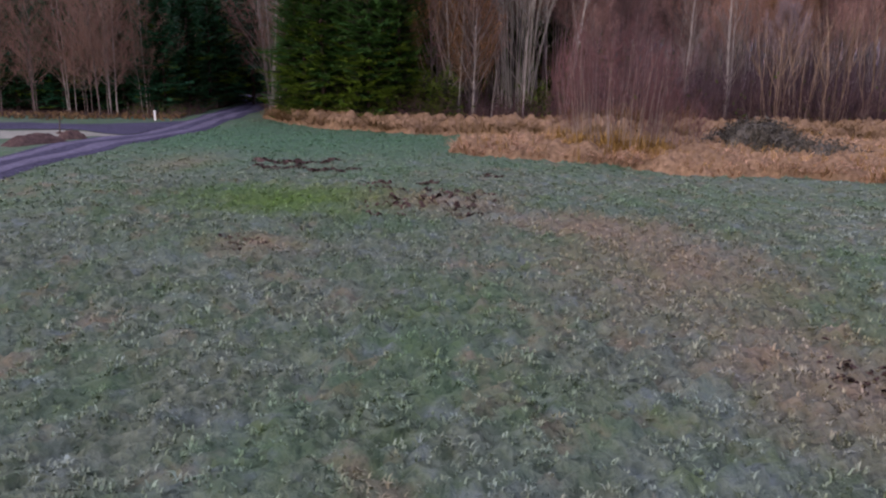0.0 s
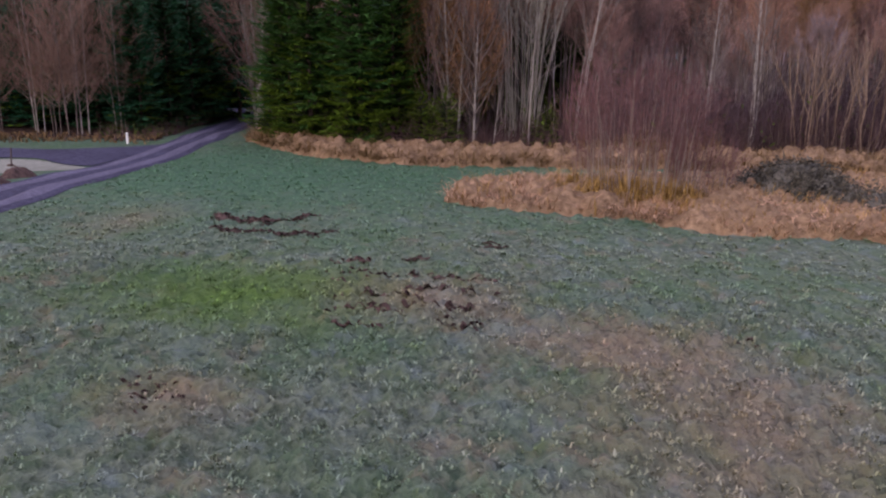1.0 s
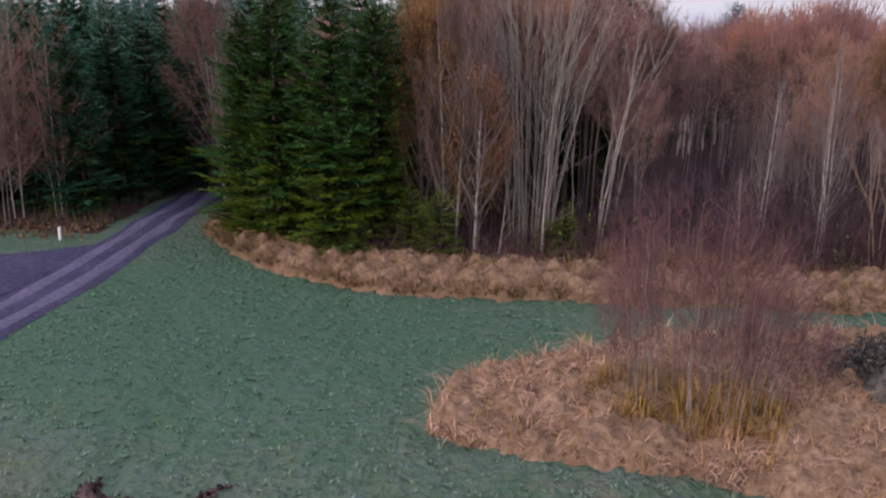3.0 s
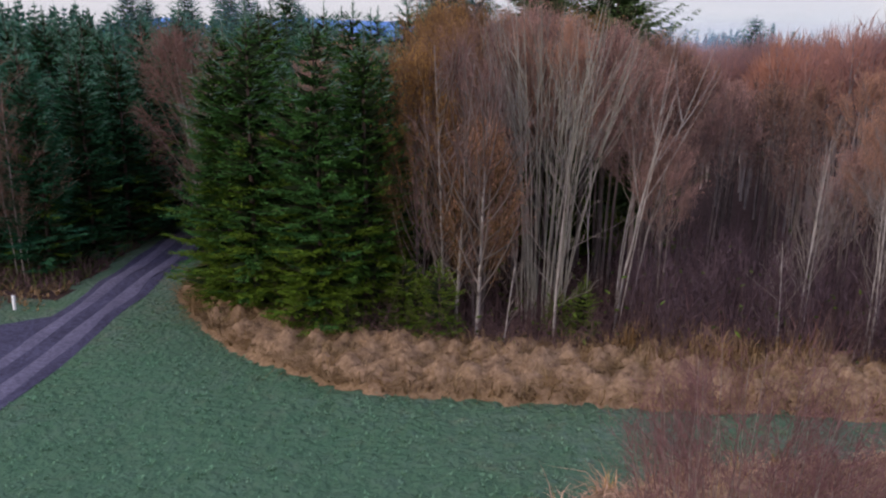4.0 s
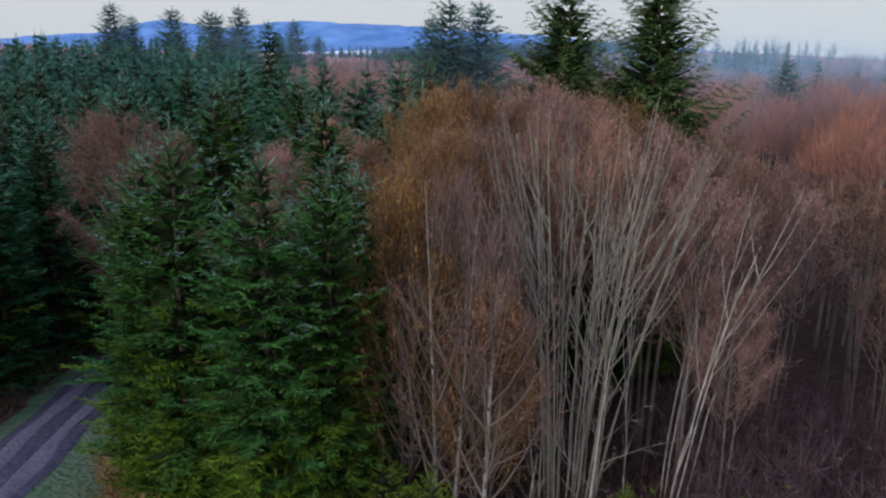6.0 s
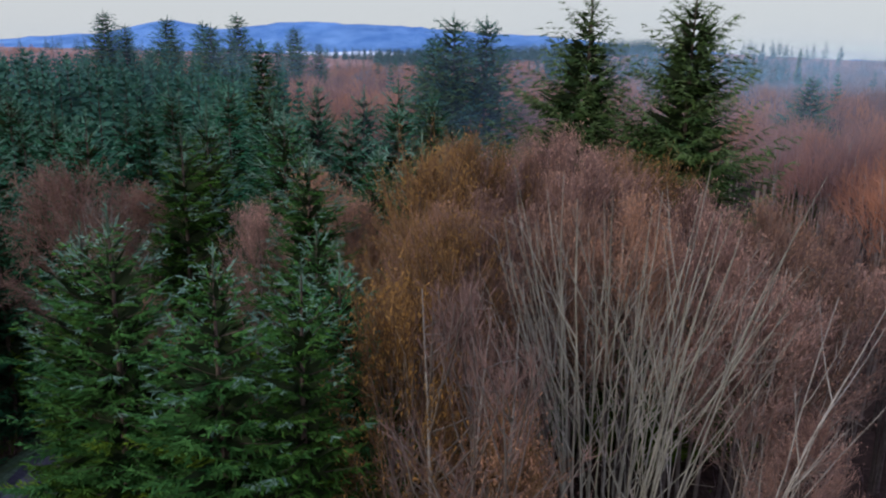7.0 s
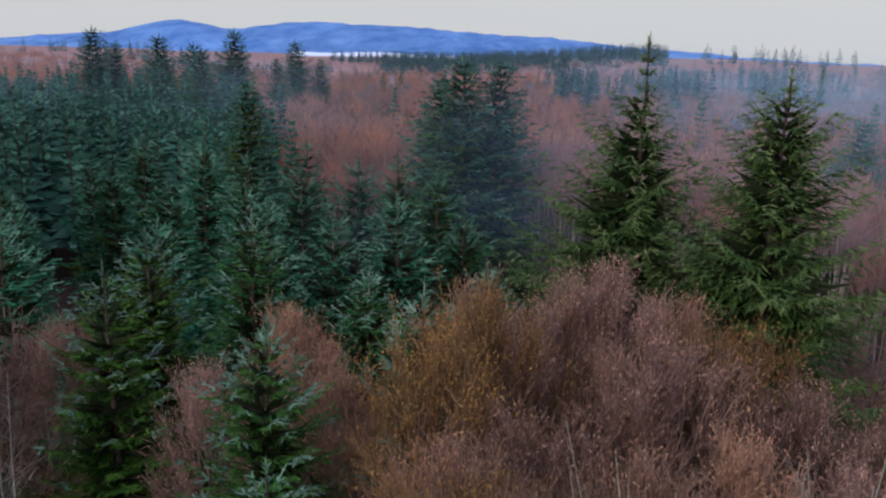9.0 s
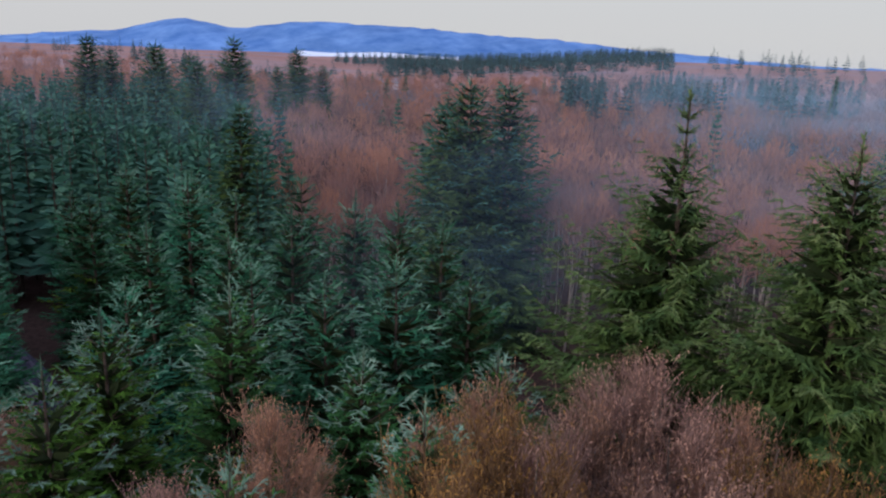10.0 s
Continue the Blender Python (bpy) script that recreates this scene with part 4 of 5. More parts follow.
for b in np.arange(52.0, 64, 3.0):
    for a in np.arange(-0.2 if b > 54 else 2.0, 30, 3.2):
        x, y = a + r.normal(0, 0.7), b + r.normal(0, 0.7)
        if y < 55.2 and 1.0 < x < 14.5 or np.hypot(x - 8.1, y - 64.2) < 2.5 or np.hypot(x - 4.2, y - 66.2) < 2.5 or 6.0 < x < 10.2 and y > 57.0:
            continue
        k = int(2.0 * np.sin(x * 0.55 + 1.0) + 2.0 * np.sin(y * 0.7) + 8 + 2 * r.rand())
        put(ALDERS if x < 12 else BACKS, (0, 3, 0, 3, 1, 0, 3)[k % 7], x, y, (11.2 + 1.4 * r.rand() - 2.0 * (x > 11) * (y < 56) + 2.3 * (y > 55.5) - 1.7 * (x > 11) * (y >= 56)) / 13.0, r.rand() * 360, (r.normal(0, 2), r.normal(0, 2)))
for x, y, k, s in ((-5.9, 61.2, 0, 0.94), (-3.4, 58.0, 0, 0.9), (-7.4, 58.3, 3, 0.86), (-15.6, 69.5, 2, 0.85), (-7.4, 52.0, 0, 0.66), (-9.8, 54.0, 0, 0.72), (-5.6, 51.0, 0, 0.66),
                   (-0.8, 56.0, 1, 1.06), (-0.3, 53.6, 0, 1.0), (0.9, 58.6, 3, 1.03), (2.2, 60.4, 0, 1.03), (4.4, 60.2, 3, 1.02), (6.2, 58.8, 1, 1.02), (3.2, 57.2, 0, 1.0), (3.0, 63.4, 3, 1.02), (5.6, 61.8, 0, 1.02), (7.2, 56.6, 3, 0.98), (9.4, 57.0, 0, 0.96)):
    put(ALDERS, k, x, y, s * (1.04 if y > 55 else 1.0), r.rand() * 360)


# ---------------------------------------------------------------- far woods
def many(places, scales, turns, templates, r):
    """Copies of small templates (vertices, triangles, material) joined into arrays."""
    V, F, Mi, off = [], [], [], 0
    which = r.randint(0, len(templates), len(places))
    for q, (tv, tf, tm) in enumerate(templates):
        idx = np.where(which == q)[0]
        if not len(idx):
            continue
        c, s = np.cos(turns[idx]), np.sin(turns[idx])
        x = tv[None, :, 0] * c[:, None] - tv[None, :, 1] * s[:, None]
        y = tv[None, :, 0] * s[:, None] + tv[None, :, 1] * c[:, None]
        v = np.stack([x, y, np.broadcast_to(tv[None, :, 2], x.shape)], -1) * scales[idx][:, None, None] + places[idx][:, None]
        f = tf[None] + (np.arange(len(idx)) * len(tv))[:, None, None] + off
        V.append(v.reshape(-1, 3))
        F.append(f.reshape(-1, 3))
        Mi.append(np.tile(tm, len(idx)))
        off += len(idx) * len(tv)
    out = Soup()
    out.v, out.f, out.m, out.n = V, F, Mi, off
    return out


def flat(soup):
    return np.concatenate(soup.v), np.concatenate(soup.f), np.concatenate(soup.m)


def far_alder(seed, n, wide, tone=1):
    """A small alder for the far wood: a bare pole and a rounded head of steep twigs."""
    r = np.random.RandomState(seed)
    s = Soup()
    for q in range(2 if n > 160 else 1):
        p = np.array([[0, 0, 0], [r.normal(0, 0.3), r.normal(0, 0.3), 6], [r.normal(0, 0.7), r.normal(0, 0.7), 11.4]])
        tube(s, p, [0.10, 0.07, 0.02], 3, 0)
    d = unit(r.normal(0, 1, (n, 3)))
    d[:, 2] = np.where(r.rand(n) < 0.8, np.abs(d[:, 2]), d[:, 2] * 0.6)
    az = np.arctan2(d[:, 1], d[:, 0])
    rr = (0.45 + 0.55 * r.rand(n) ** 0.6) * (1 + 0.15 * np.sin(3 * az + seed) + 0.1 * np.sin(5 * az + 5 * d[:, 2]))
    c = np.array([0, 0, 9.4]) + d * rr[:, None] * [2.0, 2.0, 3.0]
    up = unit(d * [0.5, 0.5, 0.1] + [0, 0, 0.75] + r.normal(0, 0.22, (n, 3)))
    slivers(s, c - up * 0.45, c + up * (0.3 + 0.5 * r.rand(n, 1)), wide, r, tone)
    return flat(s)


def far_fir(seed, reach=2.3, coarse=0.8):
    r = np.random.RandomState(seed)
    s = Soup()
    tube(s, [[0, 0, 0], [0, 0, 12.6]], [0.16, 0.02], 3, 0)
    z = 3.0
    while z < 12.7:
        t = z / 13
        n = 4 + int(3 * (1 - t))
        az = r.rand() * 6.28 + np.arange(n) * 6.283 / n + r.normal(0, 0.25, n)
        L = (reach * (1 - t) ** 0.9 + 0.22) * (0.65 + 0.6 * r.rand(n))
        b = np.stack([0 * az, 0 * az, z + 0 * az], -1)
        for q in (-0.22, 0.22):
            e = np.stack([np.cos(az + q) * L, np.sin(az + q) * L, z + L * (0.9 * t ** 2 - 0.2) + r.normal(0, 0.12, n)], -1)
            lozenges(s, b, e, 0.30 * L + 0.1, r, 1)
        z += coarse * (0.6 + 0.5 * (1 - t))
    slivers(s, np.array([[0, 0, 12.0]]), np.array([[0, 0, 13.6]]), 0.16, r, 1)
    return flat(s)


def wood_of(name, label, places, lo, hi, templates, mats, seed, category):
    r = np.random.RandomState(seed)
    p = np.array(places)
    p = np.concatenate([p, height(p[:, 0], p[:, 1])[:, None] - 0.1], 1)
    drift = 0.5 + 0.5 * np.sin(p[:, 0] * 0.11 + 2 * np.sin(p[:, 1] * 0.05)) * np.sin(p[:, 1] * 0.09 + 1.3)
    sc = (lo + (hi - lo) * (0.5 * drift + 0.5 * r.rand(len(p)))) / 13.0
    ob = new(name, many(p, sc, r.rand(len(p)) * 6.28, templates, r).mesh(name, mats))
    return tagged(ob, label, category, kind="stuff")


r = np.random.RandomState(9)
alder_at, mid_at, fir_at, hazy_at, hazy_alder_at = [], [], [], [], []
y = 66.0
while y < 420:
    gap = 2.5 + (y - 66) * 0.019
    x = -0.78 * y - 6
    while x < 0.72 * y + 8:
        px, py = x + r.normal(0, gap * 0.3), y + r.normal(0, gap * 0.3)
        x += gap
        border = -3.0 - 0.08 * (py - 66) if py < 80 else -9 - 0.52 * (py - 80)
        if px < border and py < 178:
            if py < 93 and px > -41 or px > road_mid(py) - 3.5 and px < road_mid(py) + 3.5 and py < 110:
                continue
            fir_at.append((px, py))
        else:
            if py < 92 and px < 17 or np.hypot(px + 4, py - 96) < 5:
                continue
            if r.rand() < 0.008 and py > 110:
                fir_at.append((px, py))
            elif py < 112:
                alder_at.append((px, py))
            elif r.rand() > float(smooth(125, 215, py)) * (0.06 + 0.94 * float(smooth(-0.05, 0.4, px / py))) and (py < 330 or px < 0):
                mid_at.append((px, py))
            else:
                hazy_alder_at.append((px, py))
    y += gap
for q in range(16):
    a, d = r.uniform(-0.62, 0.62), r.uniform(320, 900)
    for _ in range(r.randint(3, 22)):
        hazy_at.append((d * np.tan(a) + r.normal(0, 0.05 * d), 30 + d + r.normal(0, 14)))
for q in range(330):
    a = np.radians(r.uniform(-16, 6))
    hazy_at.append((780 * np.tan(a), 810 + r.normal(0, 25)))
for q in range(620):
    a, d = np.radians(r.uniform(-13, 7)), r.uniform(560, 900)
    hazy_at.append((d * np.tan(a), 30 + d))
misty_at = []
for q in range(260):
    a, d = np.radians(r.uniform(-1, 19)), r.uniform(165, 285)
    if np.sin(a * 55 + d * 0.03) > -0.3:
        misty_at.append((d * np.tan(a), 40 + d))
FT = [far_fir(220 + i) for i in range(4)]
FT2 = [far_fir(230 + i, 3.4, 1.6) for i in range(3)]
wood_of("alder_wood", "reddish bare alder wood with pale trunks", alder_at, 10.4, 14.0, [far_alder(200 + i, 460, 0.050, 1 + i % 3) for i in range(6)], [M_FARBARK, M_FARWOOD, M_FARRUST, M_FARLILAC], 31, "woodland")
wood_of("deep_alder_wood", "reddish bare alder wood stretching into the distance", mid_at, 10.4, 14.6, [far_alder(210 + i, 120, 0.12, 1 + i % 3) for i in range(6)], [M_FARDULL, M_FARWOOD, M_FARRUST, M_FARLILAC], 34, "woodland")
wood_of("hazy_alder_wood", "distant alder wood with pale haze in its colour", hazy_alder_at, 11.5, 14.5, [far_alder(215 + i, 70, 0.22) for i in range(3)], [M_FARDULL, M_HAZEWOOD], 35, "woodland")
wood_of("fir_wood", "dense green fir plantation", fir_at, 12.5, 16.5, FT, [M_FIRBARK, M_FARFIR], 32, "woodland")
wood_of("misty_fir_wood", "firs above the alders, tinted blue-green with mist", misty_at, 14, 19, FT, [M_FIRBARK, M_HAZEFIR], 36, "woodland")
wood_of("ridge_wood", "firs on distant rises, tinted blue-green with haze", hazy_at, 10, 16, FT2, [M_FIRBARK, M_HAZEFIR], 33, "woodland")


# ---------------------------------------------------------------- distance
def ridge(name, label, distance, depth, crest, material, seed, a0=-48, a1=40):
    """A range of hills: a crest line over azimuth (degrees to the right of straight ahead), with slopes before and behind it."""
    az = np.linspace(a0, a1, 260)
    h = crest(az)
    rr = np.random.RandomState(seed)
    jag = np.interp(az, az[::2], rr.normal(0, 1, len(az[::2])))
    rows_at = [(-1.0, 0.0), (-0.65, 0.35), (-0.3, 0.75), (0.0, 1.0), (0.6, 0.4), (1.0, 0.0)]
    V = []
    for off, part_h in rows_at:
        d = distance + depth * off
        z = -4 + (h + 4) * part_h + jag * (1.6 if part_h == 1 else 3.0 * part_h) * distance / 2600
        V.append(np.stack([d * np.tan(np.radians(az)), np.full(len(az), 30.0 + d), z], -1))
    n = len(az)
    kk = (np.arange(len(V) - 1)[:, None] * n + np.arange(n - 1)[None]).ravel()
    qd = np.stack([kk, kk + 1, kk + n + 1, kk + n], -1)
    s = Soup()
    s.add(np.concatenate(V), np.concatenate([qd[:, [0, 1, 2]], qd[:, [0, 2, 3]]]))
    return tagged(new(name, s.mesh(name, [material], True)), label, "mountains", kind="structure")


def bumps(*items):
    return lambda az: sum(h * np.exp(-np.abs((az - c) / w) ** 2.2) for c, w, h in items)


ridge("backdrop_mountains", "distant wooded mountains coloured blue with haze under a pale sky", 2600, 350,
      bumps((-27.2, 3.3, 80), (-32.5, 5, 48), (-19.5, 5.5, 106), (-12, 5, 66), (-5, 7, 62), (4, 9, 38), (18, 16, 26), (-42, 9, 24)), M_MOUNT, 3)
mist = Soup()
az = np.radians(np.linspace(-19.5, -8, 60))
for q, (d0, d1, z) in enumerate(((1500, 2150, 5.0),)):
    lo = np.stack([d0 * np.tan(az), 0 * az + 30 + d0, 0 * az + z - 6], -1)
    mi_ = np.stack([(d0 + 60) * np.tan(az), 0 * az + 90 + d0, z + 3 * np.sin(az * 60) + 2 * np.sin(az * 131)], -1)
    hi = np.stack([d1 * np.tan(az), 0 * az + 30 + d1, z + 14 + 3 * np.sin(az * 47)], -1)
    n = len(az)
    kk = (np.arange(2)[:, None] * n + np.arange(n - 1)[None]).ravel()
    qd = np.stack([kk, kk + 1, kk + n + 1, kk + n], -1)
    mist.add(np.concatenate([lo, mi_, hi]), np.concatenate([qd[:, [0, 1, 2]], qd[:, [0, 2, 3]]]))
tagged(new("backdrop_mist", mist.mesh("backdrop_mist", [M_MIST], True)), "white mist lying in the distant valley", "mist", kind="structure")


def haze_sheet(x, y, w, h, z, alpha, seed):
    """A thin blue sheet added as mist and haze over the far wood, bowed and ragged at its rims."""
    m = bpy.data.materials.new("mist_and_haze")
    m.use_nodes = True
    n, l = m.node_tree.nodes, m.node_tree.links
    b = n["Principled BSDF"]
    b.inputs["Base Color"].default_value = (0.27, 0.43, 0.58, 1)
    b.inputs["Roughness"].default_value = 1.0
    b.inputs["Specular IOR Level"].default_value = 0.0
    co = n.new("ShaderNodeTexCoord").outputs["Generated"]
    sep = n.new("ShaderNodeSeparateXYZ")
    l.new(co, sep.inputs[0])

    def rim(src, edge):
        ping = n.new("ShaderNodeMath")
        ping.operation = "PINGPONG"
        ping.inputs[1].default_value = 0.5
        l.new(src, ping.inputs[0])
        mr = n.new("ShaderNodeMapRange")
        mr.interpolation_type = "SMOOTHSTEP"
        mr.inputs[2].default_value = edge
        l.new(ping.outputs[0], mr.inputs[0])
        return mr.outputs[0]

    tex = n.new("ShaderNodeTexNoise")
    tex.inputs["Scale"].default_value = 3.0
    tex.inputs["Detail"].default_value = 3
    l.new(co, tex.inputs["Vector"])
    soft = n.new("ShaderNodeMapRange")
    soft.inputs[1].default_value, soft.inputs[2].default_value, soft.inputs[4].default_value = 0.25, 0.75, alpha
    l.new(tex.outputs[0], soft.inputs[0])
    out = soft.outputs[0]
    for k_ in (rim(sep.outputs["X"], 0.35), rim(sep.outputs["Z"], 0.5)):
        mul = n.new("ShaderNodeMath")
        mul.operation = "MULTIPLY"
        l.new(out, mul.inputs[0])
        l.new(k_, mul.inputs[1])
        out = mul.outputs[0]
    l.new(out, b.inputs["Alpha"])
    rr = np.random.RandomState(seed)
    u, v = np.meshgrid(np.linspace(-1, 1, 25), np.linspace(0, 1, 9))
    P = np.stack([x + u * w / 2, y + 14 * np.cos(u * 1.5) + 10 * v + rr.normal(0, 0.6, u.shape), z + v * h], -1).reshape(-1, 3)
    kk = (np.arange(8)[:, None] * 25 + np.arange(24)[None]).ravel()
    qd = np.stack([kk, kk + 1, kk + 26, kk + 25], -1)
    s = Soup()
    s.add(P, np.concatenate([qd[:, [0, 1, 2]], qd[:, [0, 2, 3]]]))
    ob = new("mist", s.mesh("mist", [m], True))
    ob.visible_shadow = False
    return tagged(ob, "thin blue sheet added as mist and haze over the distant wood", "mist", kind="structure")


# Veils added to pale the wood with mist and distance haze.
haze_sheet(21, 82, 58, 15, 8, 0.20, 5)
haze_sheet(8, 62, 40, 12, 8, 0.13, 9)
haze_sheet(-40, 96, 90, 13, 8, 0.14, 7)
haze_sheet(62, 150, 130, 19, 2, 0.46, 2)
haze_sheet(90, 230, 220, 24, 0, 0.5, 3)


# ---------------------------------------------------------------- grass
def tufts(soup, x, y, blades, length, width, splay, r, m=0, droop=0.25, lift=0.0, tip_m=None):
    """Grass tufts: bent pointed blades out of one foot, three triangles each."""
    n = len(x)
    x, y = np.repeat(x, blades), np.repeat(y, blades)
    L = np.repeat(length, blades) * (0.6 + 0.7 * r.rand(n * blades))
    a = r.rand(n * blades) * 6.283
    out = np.stack([np.cos(a), np.sin(a), 0 * a], -1)
    side = np.stack([-np.sin(a), np.cos(a), 0 * a], -1)
    foot = np.stack([x, y, height(x, y) + lift], -1) + out * (0.04 * r.rand(n * blades, 1))
    sp = splay * (0.3 + r.rand(n * blades, 1))
    up = np.array([0, 0, 1.0])
    mid = foot + (out * sp * 0.45 + up * 0.62) * L[:, None]
    tip = mid + (out * sp * 1.1 + up * (0.42 - droop * 1.6 * r.rand(n * blades, 1))) * L[:, None] * 0.7
    w = side * width / 2
    v = np.stack([foot - w, foot + w, mid - w * 0.7, mid + w * 0.7, tip], 1).reshape(-1, 3)
    kk = np.arange(n * blades)[:, None] * 5
    first = soup.n
    soup.add(v, np.concatenate([kk + [[0, 1, 3]], kk + [[0, 3, 2]]]), m)
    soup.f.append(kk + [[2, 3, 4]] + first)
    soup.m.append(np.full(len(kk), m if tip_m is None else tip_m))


def island_front(x):
    return 29.9 - 0.10 * (x - 4) - 0.030 * np.maximum(x - 9.0, 0) ** 1.5 + 0.15 * np.sin(x * 0.9) + 0.08 * np.sin(x * 4.7)


def island_back(x):
    return np.minimum(33.3 + 0.85 * (x - 2.8), 38.2 + 0.22 * (x - 8)) + 0.2 * np.sin(x * 2.3)


def in_island(x, y):
    tip = 31.4
    return (x > 2.7 + 0.28 * (y - tip) ** 2 * 0.22) & (x < 23.5 + 0.5 * np.sin(y * 1.7) - 0.12 * (y - 35) ** 2) & (y > island_front(x)) & (y < island_back(x))


def in_fringe(x, y):
    e = front_of_fringe(x)
    return (y > e) & (y < e + 4.4) & (x > -11.8) & (x < 30) & (x > road_mid(y) + 1.9)


r = np.random.RandomState(77)
field = Soup()
for y0, y1, x0, x1, density, length, width, each in ((3.5, 10, -2, 12, 62, 0.052, 0.024, 9), (10, 16, -6, 15, 46, 0.056, 0.030, 6), (16, 26, -10, 17, 36, 0.062, 0.036, 6), (26, 50, -12, 20, 13, 0.062, 0.046, 6)):
    n = int((y1 - y0) * (x1 - x0) * density)
    x, y = r.uniform(x0, x1, n), r.uniform(y0, y1, n)
    swell = 0.35 * np.sin(x * 3.1 + 2 * np.sin(y * 1.7)) * np.sin(y * 3.7 + 1.5 * np.sin(x * 2.1)) + np.sin(x * 9 - y * 3 + 2.2 * np.sin(y * 4.3 + x)) * np.sin(y * 10 + x * 2 + 2.2 * np.sin(x * 5.1 - y))
    keep = (y < front_of_fringe(x) + 0.4) & (x > road_mid(y) + 1.35) & ~in_island(x, y) & (swell > -0.45 + 0.55 * r.rand(n))
    x, y, c = x[keep], y[keep], swell[keep]
    for q in range(3):
        # Paler tips carry frost and the light on the tussock tops.
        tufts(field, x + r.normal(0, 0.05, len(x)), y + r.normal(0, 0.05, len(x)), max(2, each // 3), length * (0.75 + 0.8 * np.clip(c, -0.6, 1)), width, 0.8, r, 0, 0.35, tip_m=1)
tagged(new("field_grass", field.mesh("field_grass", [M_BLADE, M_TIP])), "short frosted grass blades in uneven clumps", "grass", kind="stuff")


def straw_patch(name, label, inside, box, density, length, width, mats, seed, blades=6, splay=0.8, tall=None):
    r = np.random.RandomState(seed)
    x0, x1, y0, y1 = box
    n = int((x1 - x0) * (y1 - y0) * density)
    x, y = r.uniform(x0, x1, n), r.uniform(y0, y1, n)
    keep = inside(x, y)
    x, y = x[keep], y[keep]
    gaps = np.sin(x * 2.3 + 1.7 * np.sin(y * 2.9)) * np.sin(y * 2.6 + 1.3 * np.sin(x * 3.1))
    keep = gaps > -0.95 + 0.5 * r.rand(len(x))
    x, y = x[keep], y[keep]
    lump = 0.78 + 0.25 * np.sin(x * 1.3 + 2 * np.sin(y * 0.9)) * np.sin(y * 1.6 + x * 0.4) + 0.58 * np.sin(x * 5.1 + 2 * np.sin(y * 3.3)) * np.sin(y * 5.6 + x) + 0.25 * r.rand(len(x))
    s = Soup()
    tufts(s, x, y, blades, length * lump, width, splay, r, 0, 0.5)
    if tall is not None:
        keep = r.rand(len(x)) < tall
        tufts(s, x[keep], y[keep], 4, np.full(keep.sum(), length * 1.55), width * 0.8, 0.35, r, 1, 0.15)
    return tagged(new(name, s.mesh(name, mats)), label, "dry grass", kind="stuff")


def mound(name, label, inside, box, step, rise, material, seed):
    """Matted straw under the standing blades, as a low uneven bank."""
    x, y = np.arange(box[0], box[1], step), np.arange(box[2], box[3], step)
    X, Y = np.meshgrid(x, y)
    ins = inside(X, Y)
    soft = ins.astype(float)
    for _ in range(5):
        pad = np.pad(soft, 1, mode="edge")
        soft = (pad[:-2, 1:-1] + pad[2:, 1:-1] + pad[1:-1, :-2] + pad[1:-1, 2:] + pad[1:-1, 1:-1]) / 5 * (0.15 + 0.85 * ins)
    rr = np.random.RandomState(seed)
    Z = height(X, Y) - 0.03 + rise * soft * (0.6 + 0.25 * np.sin(X * 1.3 + 2 * np.sin(Y * 0.9)) * np.sin(Y * 1.6) + 0.35 * np.sin(X * 5.1 + 2 * np.sin(Y * 3.3)) * np.sin(Y * 5.6 + X) + 0.25 * rr.rand(*X.shape))
    cell = ins[:-1, :-1] | ins[1:, 1:] | ins[:-1, 1:] | ins[1:, :-1]
    kk = (np.arange(len(y) - 1)[:, None] * len(x) + np.arange(len(x) - 1)[None])[cell]
    qd = np.stack([kk, kk + 1, kk + len(x) + 1, kk + len(x)], -1)
    s = Soup()
    s.add(np.stack([X, Y, Z], -1).reshape(-1, 3), np.concatenate([qd[:, [0, 1, 2]], qd[:, [0, 2, 3]]]))
    return tagged(new(name, s.mesh(name, [material], True)), label, "dry grass", kind="stuff")


mound("straw_bank", "matted dry grass bank before the wood", in_fringe, (-13, 31, 40, 58), 0.2, 0.8, M_THATCH, 1)
mound("straw_island", "matted dry grass round the willow in the field", in_island, (2, 25, 22, 43), 0.15, 0.6, M_THATCH, 2)
straw_patch("dry_grass_fringe", "tall pale straw grass along the wood's edge", in_fringe, (-12, 30, 41.5, 58), 40, 0.62, 0.036, [M_FRINGE, M_FRINGE], 3, splay=1.35, tall=0.10)
straw_patch("dry_grass_island", "tall pale straw grass standing in the mown field", in_island, (2, 24, 23, 43), 40, 0.50, 0.030, [M_STRAW, M_RUSH], 4, splay=1.2, tall=0.12)
straw_patch("rushes", "tall golden-brown rushes round the willow", lambda x, y: ((x - 8.9) / 2.5) ** 2 + ((y - 32.6) / 1.8) ** 2 < 1, (6, 12, 30.5, 36), 55, 0.95, 0.028, [M_RUSH], 5, 6, 0.4)
straw_patch("rush_clump", "tan rushes at the foot of the alders", lambda x, y: ((x - 11.2) / 3.6) ** 2 + ((y - 45.9) / 1.5) ** 2 < 1, (7, 15, 44, 47.5), 44, 1.2, 0.035, [M_FRINGE], 6, 6, 0.45)
straw_patch("verge_grass", "dry tan grass on the verge under the birches", lambda x, y: (y > 46.9 + 0.13 * (x + 20)) & (x < road_mid(y) - 2.3) & (y < 50.5), (-45, -16, 43, 51), 12, 0.26, 0.04, [M_FRINGE, M_DARKSTEM], 7, tall=0.25)


